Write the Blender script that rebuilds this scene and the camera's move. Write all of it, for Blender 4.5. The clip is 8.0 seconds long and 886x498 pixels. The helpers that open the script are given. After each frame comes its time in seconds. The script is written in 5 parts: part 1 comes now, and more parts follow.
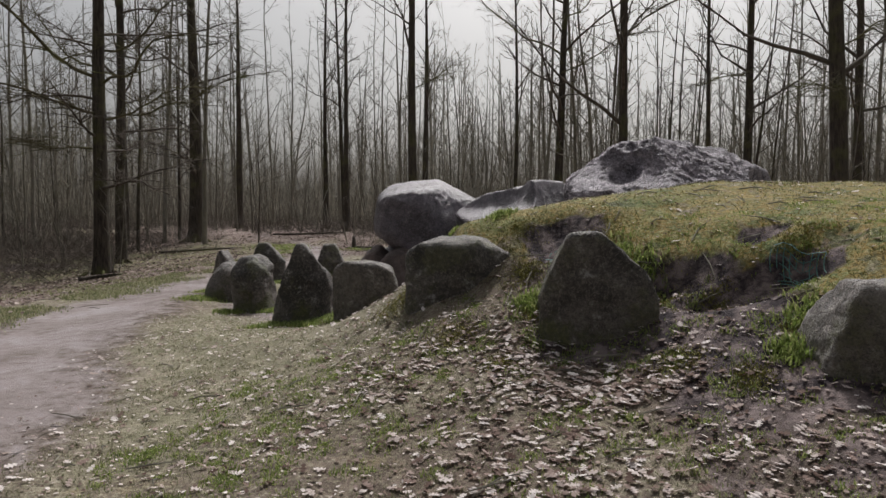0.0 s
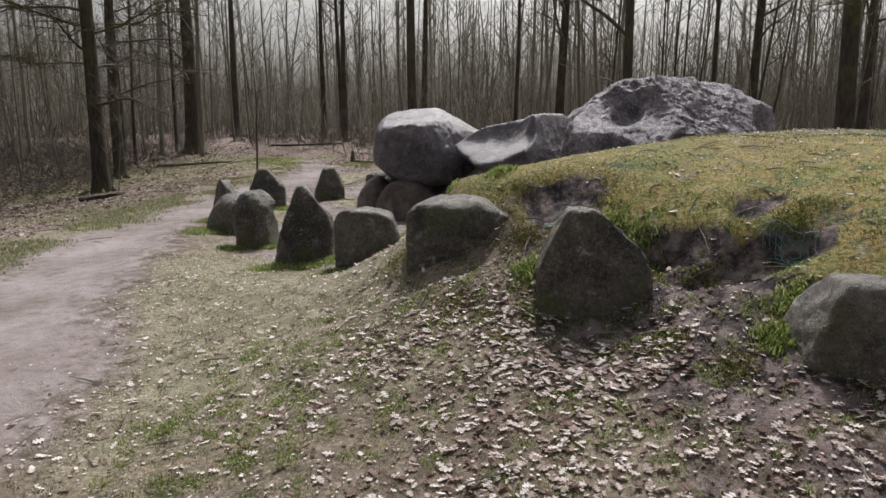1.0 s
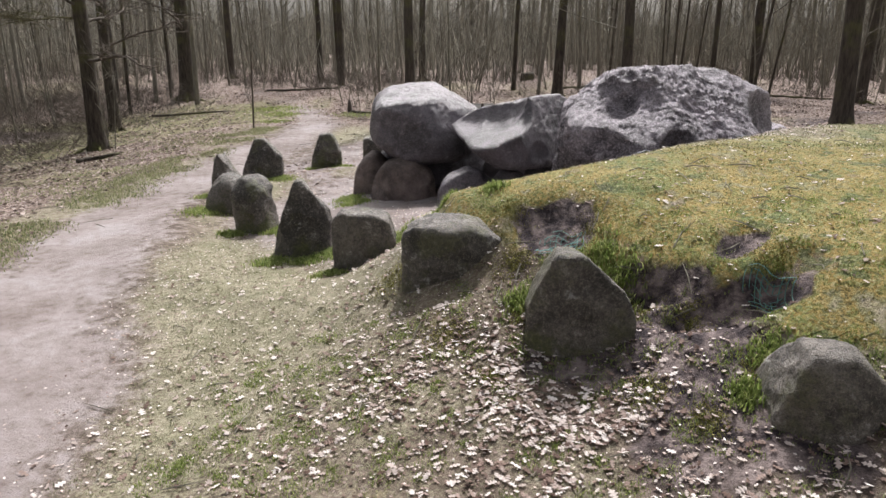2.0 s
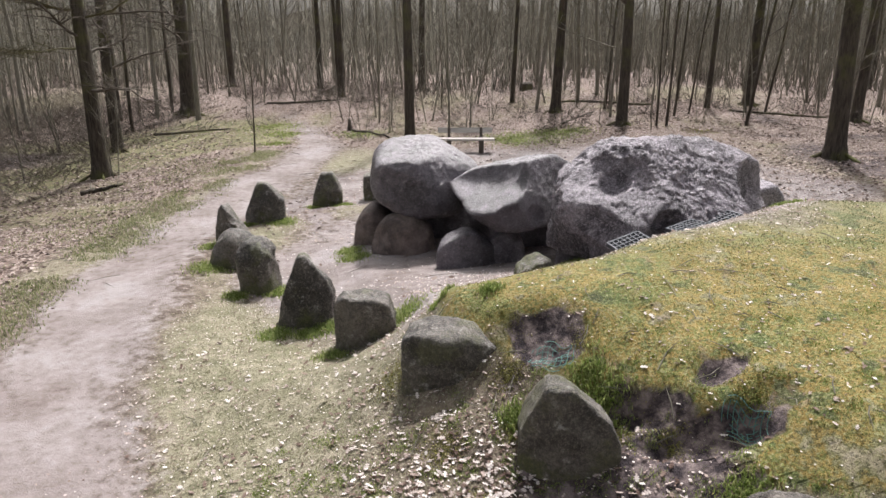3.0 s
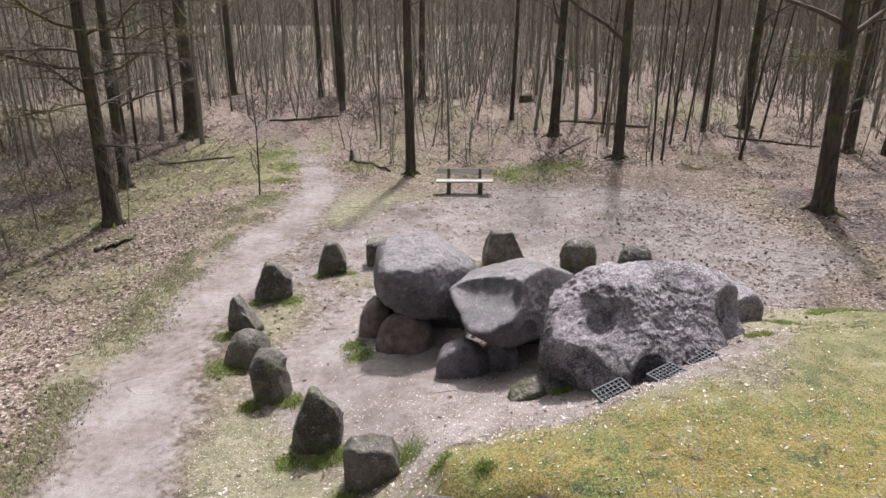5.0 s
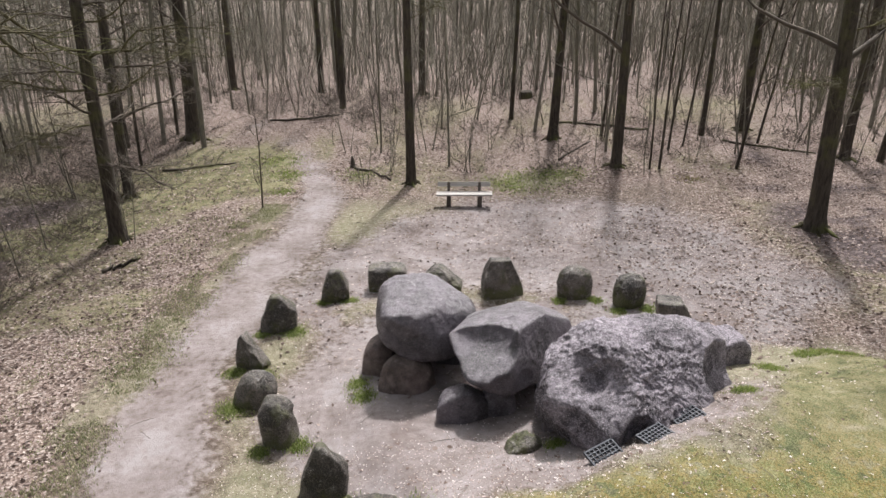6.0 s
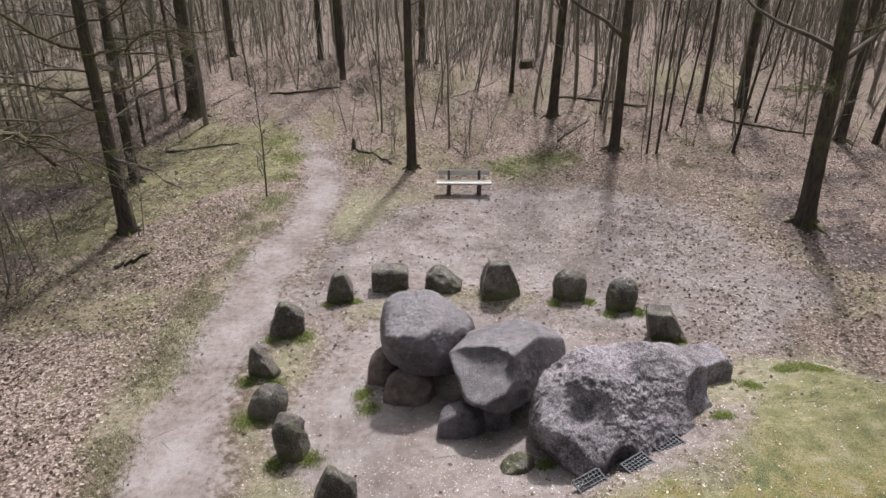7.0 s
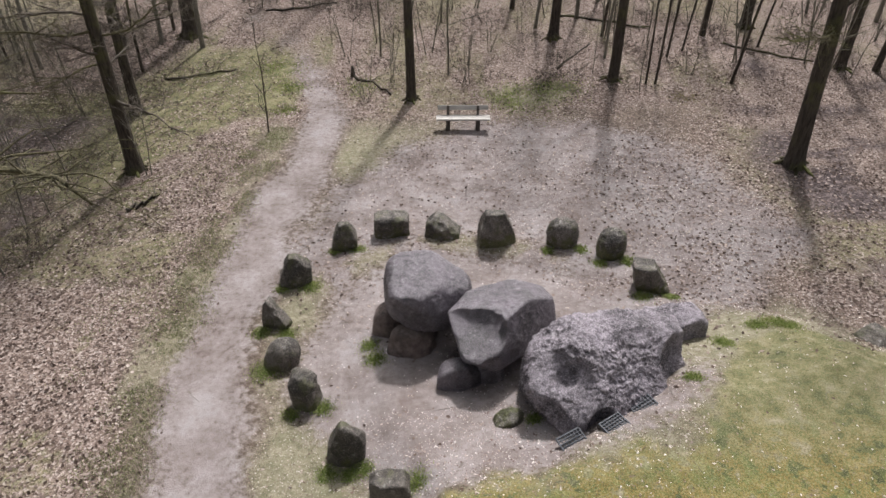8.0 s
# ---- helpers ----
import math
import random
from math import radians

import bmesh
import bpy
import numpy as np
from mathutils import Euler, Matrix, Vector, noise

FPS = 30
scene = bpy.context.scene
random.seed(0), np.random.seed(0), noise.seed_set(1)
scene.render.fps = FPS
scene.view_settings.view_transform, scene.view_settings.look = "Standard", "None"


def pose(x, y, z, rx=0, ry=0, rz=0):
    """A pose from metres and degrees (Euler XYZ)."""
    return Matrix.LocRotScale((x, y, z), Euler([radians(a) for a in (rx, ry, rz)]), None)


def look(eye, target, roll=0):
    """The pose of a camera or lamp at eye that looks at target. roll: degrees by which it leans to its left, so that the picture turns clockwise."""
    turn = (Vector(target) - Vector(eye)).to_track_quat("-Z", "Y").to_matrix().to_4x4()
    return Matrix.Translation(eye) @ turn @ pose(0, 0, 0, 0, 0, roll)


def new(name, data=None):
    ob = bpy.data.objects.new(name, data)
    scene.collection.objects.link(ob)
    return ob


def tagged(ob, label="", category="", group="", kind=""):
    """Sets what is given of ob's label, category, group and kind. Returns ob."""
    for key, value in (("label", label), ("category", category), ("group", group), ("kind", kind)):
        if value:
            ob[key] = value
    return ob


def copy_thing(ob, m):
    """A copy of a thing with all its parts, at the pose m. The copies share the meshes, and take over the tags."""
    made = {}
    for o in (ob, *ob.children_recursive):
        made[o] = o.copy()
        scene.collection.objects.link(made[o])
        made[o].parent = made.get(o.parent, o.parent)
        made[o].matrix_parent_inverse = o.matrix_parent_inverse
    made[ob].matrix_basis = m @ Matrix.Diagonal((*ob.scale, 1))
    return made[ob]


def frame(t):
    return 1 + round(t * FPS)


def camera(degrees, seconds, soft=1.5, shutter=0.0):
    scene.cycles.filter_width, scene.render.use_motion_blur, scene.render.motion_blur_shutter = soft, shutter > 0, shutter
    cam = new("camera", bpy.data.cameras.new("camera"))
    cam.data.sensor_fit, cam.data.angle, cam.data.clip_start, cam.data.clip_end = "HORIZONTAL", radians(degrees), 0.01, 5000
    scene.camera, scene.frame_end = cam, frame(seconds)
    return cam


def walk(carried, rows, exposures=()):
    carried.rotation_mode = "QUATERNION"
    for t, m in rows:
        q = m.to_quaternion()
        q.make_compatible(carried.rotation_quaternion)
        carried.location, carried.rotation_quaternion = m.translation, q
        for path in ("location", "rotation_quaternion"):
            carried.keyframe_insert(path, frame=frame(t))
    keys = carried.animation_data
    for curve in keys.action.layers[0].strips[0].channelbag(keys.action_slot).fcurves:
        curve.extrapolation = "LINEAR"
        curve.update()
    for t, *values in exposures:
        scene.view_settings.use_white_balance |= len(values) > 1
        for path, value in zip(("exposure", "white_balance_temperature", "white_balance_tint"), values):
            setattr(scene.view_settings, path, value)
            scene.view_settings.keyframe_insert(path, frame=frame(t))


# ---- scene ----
cam = camera(66.2, 8.0)
METRES, EYE, TILT, LEAN, TURN = 9.2, 1.29, -2.4, 0.0, 0.0
ROWS = [
    (0.0, 0.0, 0.0, 0.0, 0.0, 0.0, -0.0),
    (0.5, -0.0018, -0.0033, 0.0237, -0.03, -3.33, -0.07),
    (1.0, -0.0007, -0.0062, 0.0518, -0.05, -8.19, -0.15),
    (2.5, 0.0049, -0.0114, 0.1879, -0.16, -14.6, -0.1),
    (3.0, 0.0053, -0.0128, 0.248, -0.16, -14.64, -0.11),
    (3.5, 0.0058, -0.0149, 0.3076, -0.15, -14.67, -0.1),
    (4.0, 0.0057, -0.0176, 0.3693, -0.14, -14.75, -0.1),
    (4.5, 0.0066, -0.0204, 0.4339, -0.13, -15.65, -0.1),
    (6.0, 0.0067, -0.0196, 0.6444, -0.13, -19.22, -0.05),
    (6.5, 0.0062, -0.0237, 0.7279, -0.13, -20.21, -0.03),
    (7.0, 0.0049, -0.0241, 0.8166, -0.14, -23.92, -0.07),
    (7.5, 0.0057, -0.0252, 0.9069, -0.16, -28.32, -0.05),
    (8.0, 0.0058, -0.0286, 0.9989, -0.18, -33.02, -0.07),
]
EXPOSURES = [(0.0, -0.70), (0.5, -0.55), (1.0, -0.36), (2.5, 0.27), (4.5, 0.18), (6.5, 0.02), (8.0, -0.19)]
walk(cam, [(t, pose(0, 0, EYE, TILT, LEAN, TURN) @ pose(METRES * x, METRES * y, METRES * z, 90 + pitch, roll, yaw)) for t, x, y, z, yaw, pitch, roll in ROWS], EXPOSURES)

# ---- light: hazy spring sky, sun ahead and to the right ----
SUN_AZ, SUN_EL = 14.0, 54.0
world = bpy.data.worlds.new("sky")
scene.world = world
world.use_nodes = True
wn, wl = world.node_tree.nodes, world.node_tree.links
sky = wn.new("ShaderNodeTexSky")
sky.sky_type = "NISHITA"
sky.sun_disc = False
sky.sun_elevation, sky.sun_rotation = radians(SUN_EL), radians(SUN_AZ)
sky.dust_density, sky.air_density = 8.0, 1.0
pale = wn.new("ShaderNodeHueSaturation")
pale.inputs["Saturation"].default_value = 0.3
wl.new(sky.outputs[0], pale.inputs["Color"])
wl.new(pale.outputs[0], wn["Background"].inputs["Color"])
wn["Background"].inputs["Strength"].default_value = 0.15
sun = new("sun", bpy.data.lights.new("sun", "SUN"))
sun.data.energy, sun.data.angle, sun.data.color = 5.0, radians(3.5), (1.0, 0.97, 0.965)
_a, _e = radians(SUN_AZ), radians(SUN_EL)
sun.matrix_world = look((math.sin(_a) * math.cos(_e) * 60, math.cos(_a) * math.cos(_e) * 60, math.sin(_e) * 60), (0, 0, 0))


# ---- numeric helpers ----
def smooth(a, b, v):
    t = np.clip((np.asarray(v, float) - a) / (b - a), 0, 1)
    return t * t * (3 - 2 * t)


TABLES = {}


def vnoise(x, y, scale, seed):
    """Value noise in the plane, 0 to 1."""
    if seed not in TABLES:
        TABLES[seed] = np.random.RandomState(seed).rand(256, 256)
    table = TABLES[seed]
    u, v = np.asarray(x, float) / scale, np.asarray(y, float) / scale
    iu, iv = np.floor(u).astype(int), np.floor(v).astype(int)
    fu, fv = u - iu, v - iv
    fu, fv = fu * fu * (3 - 2 * fu), fv * fv * (3 - 2 * fv)
    a, b = table[iu % 256, iv % 256], table[(iu + 1) % 256, iv % 256]
    c, d = table[iu % 256, (iv + 1) % 256], table[(iu + 1) % 256, (iv + 1) % 256]
    return (a * (1 - fu) + b * fu) * (1 - fv) + (c * (1 - fu) + d * fu) * fv


def fbm(x, y, scale, seed, octaves=4):
    total, weight = 0, 0
    for k in range(octaves):
        total = total + vnoise(x, y, scale / 2 ** k, seed + k) * 0.5 ** k
        weight += 0.5 ** k
    return total / weight


def blob(x, y, cx, cy, rx, ry, turn=0.0):
    c, s = math.cos(radians(turn)), math.sin(radians(turn))
    u, v = (x - cx) * c + (y - cy) * s, -(x - cx) * s + (y - cy) * c
    return np.exp(-(u / rx) ** 2 - (v / ry) ** 2)


# ---- the lie of the land ----
PITS = [(0.95, 5.33, 0.30, 0.19, -35, 0.12), (1.66, 4.48, 0.24, 0.10, -20, 0.10), (1.95, 4.19, 0.44, 0.13, -12, 0.15), (2.18, 4.60, 0.24, 0.10, 15, 0.08),
        (1.42, 4.50, 0.14, 0.12, 0, 0.06), (-0.02, 5.20, 0.45, 0.24, -20, 0.10), (0.98, 4.08, 0.42, 0.18, -26, 0.06), (2.50, 4.28, 0.16, 0.10, 30, 0.05)]


def mound_height(x, y):
    d1 = 0.643 * x + 0.765 * y
    front = np.interp(d1, [1.2, 2.2, 2.8, 3.5, 4.25, 4.7, 5.0, 5.4, 6.5, 7.4, 10], [0.02, 0.15, 0.25, 0.45, 0.79, 1.15, 1.28, 1.37, 1.54, 1.60, 1.66])
    d2 = 0.476 * x - 0.879 * y + 6.17
    back = np.interp(d2 + (0.26 * smooth(1.4, 2.4, x) + 0.13 * np.clip(x - 2.0, 0, 2.5)) * (1 - smooth(4.7, 6.2, x)), [-4.0, -2.6, -1.0, 0.64, 1.2, 1.6, 2.6], [0.20, 0.28, 0.56, 1.15, 1.42, 1.58, 2.0])
    west = np.interp(x, [-4.6, -3.4, -2.2, -1.4, -0.8], [0.0, 0.02, 0.10, 0.26, 2.0]) + 0.10 * smooth(9, 10, y) * smooth(-3.2, -2.0, x)
    side = 1.9 * (1 - smooth(3.8, 8.8, np.hypot((x - 3.5) * 0.8, (y - 5.2))))
    left = np.interp(x + 0.15 * (y - 7) + 0.18 * (1 - smooth(6.3, 7.2, y)), [-2.4, -1.5, -0.9, -0.4, 0.1, 0.5], [0.02, 0.08, 0.22, 0.5, 0.95, 2.0])
    k = 14.0
    return -np.log(np.exp(-k * front) + np.exp(-k * back) + np.exp(-k * side) + np.exp(-k * left) + np.exp(-k * west)) / k


def base_height(x, y):
    rise = 0.45 * smooth(2.0, 8.0, x) * smooth(4, 10, y) * (1 - 0.8 * smooth(14, 20, x))
    fall = -0.4 * smooth(-6, -11, x) * (1 - smooth(22, 34, y))
    far = np.interp(y, [16, 24, 30, 38, 60, 100], [0.0, 0.18, 0.32, 0.75, 1.0, 1.2])
    return rise + fall + far


def land(x, y, detail=True):
    x, y = np.asarray(x, float), np.asarray(y, float)
    b, m = base_height(x, y), mound_height(x, y)
    z = b + np.maximum(m - np.maximum(b, 0) * 0.9, 0) * (m > 0)
    for cx, cy, rx, ry, turn, deep in PITS:
        z = z - deep * np.minimum(1, 2.2 * blob(x, y, cx, cy, rx * 0.9, ry * 0.9, turn) ** 1.3)
    ring = ring_distance(x, y)
    z = z + 0.11 * np.exp(-((ring - 1.02) / 0.17) ** 2) * (1 - 0.6 * smooth(2, 5, x))
    if detail:
        near = 1 - smooth(30, 60, np.hypot(x, y))
        path = path_mask(x, y)
        z = z + (fbm(x, y, 1.6, 11, 4) - 0.5) * (0.10 - 0.06 * path) + (fbm(x, y, 0.35, 21, 3) - 0.5) * 0.05 * near * (1 - 0.7 * path)
        z = z + (fbm(x, y, 0.16, 25, 3) - 0.5) * 0.07 * blob(x, y, 1.7, 4.5, 1.3, 0.55, -40)
        z = z + (fbm(x, y, 9, 31, 2) - 0.5) * 0.5 * smooth(24, 40, np.hypot(x, y - 8))
    return z


def path_mask(x, y):
    yy = [-20, 0, 4, 7.4, 9.8, 12, 14.5, 16.4, 19.6, 22, 25.5, 30, 33, 34.5]
    cx = np.interp(y, yy, [-2.0, -2.9, -3.6, -4.17, -4.75, -4.87, -4.84, -4.68, -4.1, -4.0, -4.75, -6.3, -8.4, -10.7])
    hw = np.interp(y, yy, [1.2, 1.2, 1.1, 0.85, 0.74, 0.72, 0.70, 0.75, 0.7, 0.66, 0.62, 0.56, 0.5, 0.5])
    wob = (fbm(x, y, 1.3, 41, 3) - 0.5) * 0.9
    p = 1 - smooth(-0.55, 0.65, np.abs(x - cx) - hw + wob)
    return p * (1 - smooth(33.5, 35.5, y))


def ring_distance(x, y):
    """Below 1 inside the oval of kerb stones."""
    u, v = x - 0.55, y - 10.5
    c, s = math.cos(radians(-14)), math.sin(radians(-14))
    return np.hypot((u * c + v * s) / 4.4, (-u * s + v * c) / 4.6)


def leaf_heap(x, y):
    """Where oak leaves have drifted together at the foot of the mound."""
    return np.maximum.reduce([blob(x, y, 1.0, 3.5, 1.6, 0.75, -38), 0.85 * blob(x, y, 0.9, 2.7, 0.9, 0.6, -30), 0.85 * blob(x, y, 1.75, 2.6, 0.9, 0.5, -20), 0.45 * blob(x, y, 0.1, 3.9, 1.2, 0.8, -30)])


def masks(x, y):
    n1, n2, n3 = fbm(x, y, 2.5, 51, 4), fbm(x, y, 0.8, 61, 4), fbm(x, y, 5, 71, 3)
    path = path_mask(x, y)
    m = mound_height(x, y)
    brink = np.interp(x, [-0.4, 0.0, 1.3, 2.1, 3.1, 4.0, 4.7, 5.2, 5.6, 6.5, 7.5, 8.9, 11.0], [6.5, 6.75, 6.85, 6.8, 7.0, 7.4, 7.9, 8.9, 9.7, 10.9, 11.1, 10.3, 9.5])
    on_mound = smooth(0.80, 1.02, m + (n2 - 0.5) * 0.35) * smooth(-0.45, 0.55, brink - y + (n2 - 0.5) * 1.1)
    clearing = (1 - smooth(0.70, 1.15, np.hypot((x - 2.2) / 7.4, (y - 16.2) / 6.0) + (n1 - 0.5) * 0.6)) * (0.35 + 0.65 * smooth(-3.8, -1.5, x + (n2 - 0.5) * 2 - 0.35 * (y - 17)))
    ring = ring_distance(x, y)
    inside = 1 - smooth(0.66, 0.98, ring + (n1 - 0.5) * 0.45)
    band = np.exp(-((ring - 0.98) / 0.16) ** 2) * (1 - smooth(2.5, 4.5, x)) * smooth(0.30, 0.62, n2 + 0.08)
    trail = np.minimum(1.3 * blob(x, y, -0.32, 6.55, 0.75, 0.2, 58), 1)
    sand = np.maximum.reduce([path * (1 - 0.5 * smooth(26, 31, y)) * 0.92, np.minimum(clearing * 1.2, 1), np.minimum(inside * 1.1, 1), trail, 0.9 * blob(x, y, 3.5, 7.9, 2.4, 0.6, 38)]) * (1 - on_mound)
    forest = np.maximum.reduce([smooth(-5.9, -7.0, x + (n1 - 0.5) * 2.2) * smooth(5, 8, y), smooth(21.5, 24, y + (n1 - 0.5) * 3), smooth(7.5, 10.5, x + (n1 - 0.5) * 3) * smooth(9, 13, y)])
    # bare soil; shade put into the ground's colour is added to it further down
    soil = np.zeros_like(x)
    n4 = fbm(x, y, 0.28, 65, 3)
    for cx, cy, rx, ry, turn, deep in PITS:
        soil = np.maximum(soil, smooth(0.35, 0.75, 1.5 * blob(x, y, cx, cy, rx * 1.15, ry * 1.3, turn) + (n4 - 0.5) * 1.1 * (blob(x, y, cx, cy, rx * 2, ry * 2, turn) > 0.3)) * min(1, deep * 9) * (x > 0.55))
    d1 = 0.643 * x + 0.765 * y
    bank = smooth(3.2, 3.7, d1) * (1 - smooth(4.25, 4.6, d1 - 0.18 * smooth(1.2, 1.5, x) + (n2 - 0.5) * 0.5)) * smooth(0.2, 0.9, x) * (1 - smooth(2.0, 2.6, x + (n2 - 0.5) * 0.6))
    # shade of the chamber beneath the capstones, painted on its floor as dark soil
    soil = np.maximum(soil, 0.7 * blob(x, y, 0.8, 10.6, 1.1, 0.7, 0))
    soil = np.maximum(soil, 0.62 * leaf_heap(x, y) * smooth(0.40, 0.62, n2 + 0.06) * (m < 0.9))
    soil = np.maximum(soil, bank * 0.85 * smooth(0.4, 0.65, n2 + 0.1))
    front_lawn = (1 - forest) * (1 - path) * (y < 30)
    grass = front_lawn * (0.2 + 0.62 * n1) * (1 - 0.2 * blob(x, y, 1.15, 3.75, 1.3, 0.5, -35)) * (1 - 0.85 * clearing) * (1 - 0.6 * inside) * (1 - 0.85 * smooth(-5.6, -6.6, x) * smooth(6, 9, y)) * (1 - 0.8 * smooth(4.5, 6, x) * smooth(11.5, 13, y))
    grass = np.maximum(grass, 0.9 * blob(x, y, 3.4, 24.5, 1.9, 1.2) * smooth(0.3, 0.6, n2 + 0.15))
    glade = np.maximum(1.3 * blob(x, y, -8.5, 26.5, 3.4, 4.2), 1.1 * blob(x, y, -12.5, 22, 3.5, 4.5))
    glade = np.maximum(0.85 * smooth(0.1, 0.9, glade + n2 - 0.5), 0.34 * forest * smooth(0.47, 0.62, 0.6 * n3 + 0.4 * n2) * (1 - smooth(36, 46, y)))
    strip = smooth(-7.2, -6.3, x + (n1 - 0.5)) * smooth(-5.2, -5.7, x) * smooth(4, 6, y) * (1 - smooth(20, 25, y))
    grass = np.maximum(grass, 0.45 * strip * smooth(0.40, 0.58, n2))
    grass = np.maximum(grass, on_mound * (0.7 + 0.3 * n2)) * (1 - soil)
    grass = np.maximum(grass, 0.48 * band * (1 - path) * (1 - 0.7 * on_mound))
    sand = sand * (1 - 0.75 * band * (1 - path) * (1 - on_mound))
    moss = on_mound * (0.62 + 0.38 * smooth(0.38, 0.62, 0.5 * n1 + 0.5 * n2)) * (1 - soil)
    moss = np.maximum(moss, glade * (1 - path))
    # western floor darkened: tree shade is put into the soil mask
    west = smooth(-9.5, -12.5, x + (n1 - 0.5) * 4)
    soil = np.maximum(soil, 0.62 * west * smooth(0.42, 0.6, n1) * (1 - smooth(24, 30, y)))
    # eastern floor: brown litter, with tree shade and lens falloff painted in
    soil = np.maximum(soil, 0.60 * smooth(7.8, 11.5, x + (n1 - 0.5) * 4) * smooth(0.32, 0.52, n1) * smooth(11, 14, y) * (1 - smooth(26, 31, y)))
    leaves = np.clip(forest * (0.95 - 0.55 * smooth(38, 60, y)) + clearing * (0.15 + 0.40 * smooth(3.0, 8.0, x)) * (1 - path) + front_lawn * (0.10 * smooth(6, 10, y)) + 0.15 * blob(x, y, 1.0, 3.5, 1.7, 0.7, -38) * smooth(0.4, 0.6, n2), 0, 1) * (1 - 0.85 * on_mound) * (1 - 0.9 * path) * (1 - 0.6 * inside)
    return sand, grass, moss, soil, leaves, on_mound, path


# ---- material helpers ----
def material(name):
    mat = bpy.data.materials.new(name)
    mat.use_nodes = True
    nt = mat.node_tree
    bsdf = nt.nodes["Principled BSDF"]
    return mat, nt, bsdf


def put(nt, kind, inputs=None, **props):
    nd = nt.nodes.new(kind)
    for k, v in props.items():
        if k == "operation":
            nd.operation = v
        elif k == "data_type":
            nd.data_type = v
        elif k == "blend_type":
            nd.blend_type = v
        elif k == "attribute_name":
            nd.attribute_name = v
        elif k == "feature":
            nd.feature = v
    for k, v in (inputs or {}).items():
        if isinstance(v, bpy.types.NodeSocket):
            nt.links.new(v, nd.inputs[k])
        else:
            nd.inputs[k].default_value = v
    return nd


def noise_at(nt, coord, scale, detail=5.0, rough=0.6):
    return put(nt, "ShaderNodeTexNoise", {"Vector": coord, "Scale": scale, "Detail": detail, "Roughness": rough}).outputs["Fac"]


def ramp(nt, fac, stops):
    nd = nt.nodes.new("ShaderNodeValToRGB")
    els = nd.color_ramp.elements
    els[0].position, els[0].color = stops[0][0], (*stops[0][1], 1)
    els[1].position, els[1].color = stops[-1][0], (*stops[-1][1], 1)
    for p, c in stops[1:-1]:
        els.new(p).color = (*c, 1)
    nt.links.new(fac, nd.inputs[0])
    return nd.outputs[0]


def mix(nt, fac, a, b, blend="MIX"):
    nd = nt.nodes.new("ShaderNodeMix")
    nd.data_type, nd.blend_type = "RGBA", blend
    for sock, v in ((nd.inputs[0], fac), (nd.inputs[6], a), (nd.inputs[7], b)):
        if isinstance(v, bpy.types.NodeSocket):
            nt.links.new(v, sock)
        else:
            sock.default_value = v if isinstance(v, (int, float)) else (*v, 1)
    return nd.outputs[2]


def calc(nt, op, a, b=0.0, clamp=False):
    nd = nt.nodes.new("ShaderNodeMath")
    nd.operation, nd.use_clamp = op, clamp
    for sock, v in zip(nd.inputs, (a, b)):
        if isinstance(v, bpy.types.NodeSocket):
            nt.links.new(v, sock)
        else:
            sock.default_value = v
    return nd.outputs[0]


def step(nt, v, lo, hi):
    nd = nt.nodes.new("ShaderNodeMapRange")
    nd.interpolation_type = "SMOOTHSTEP"
    nt.links.new(v, nd.inputs[0])
    nd.inputs[1].default_value, nd.inputs[2].default_value = lo, hi
    return nd.outputs[0]


def bump(nt, bsdf, height, strength, distance):
    nd = put(nt, "ShaderNodeBump", {"Height": height, "Strength": strength, "Distance": distance})
    nt.links.new(nd.outputs[0], bsdf.inputs["Normal"])


def coords(nt, which="Object"):
    return nt.nodes.new("ShaderNodeTexCoord").outputs[which]


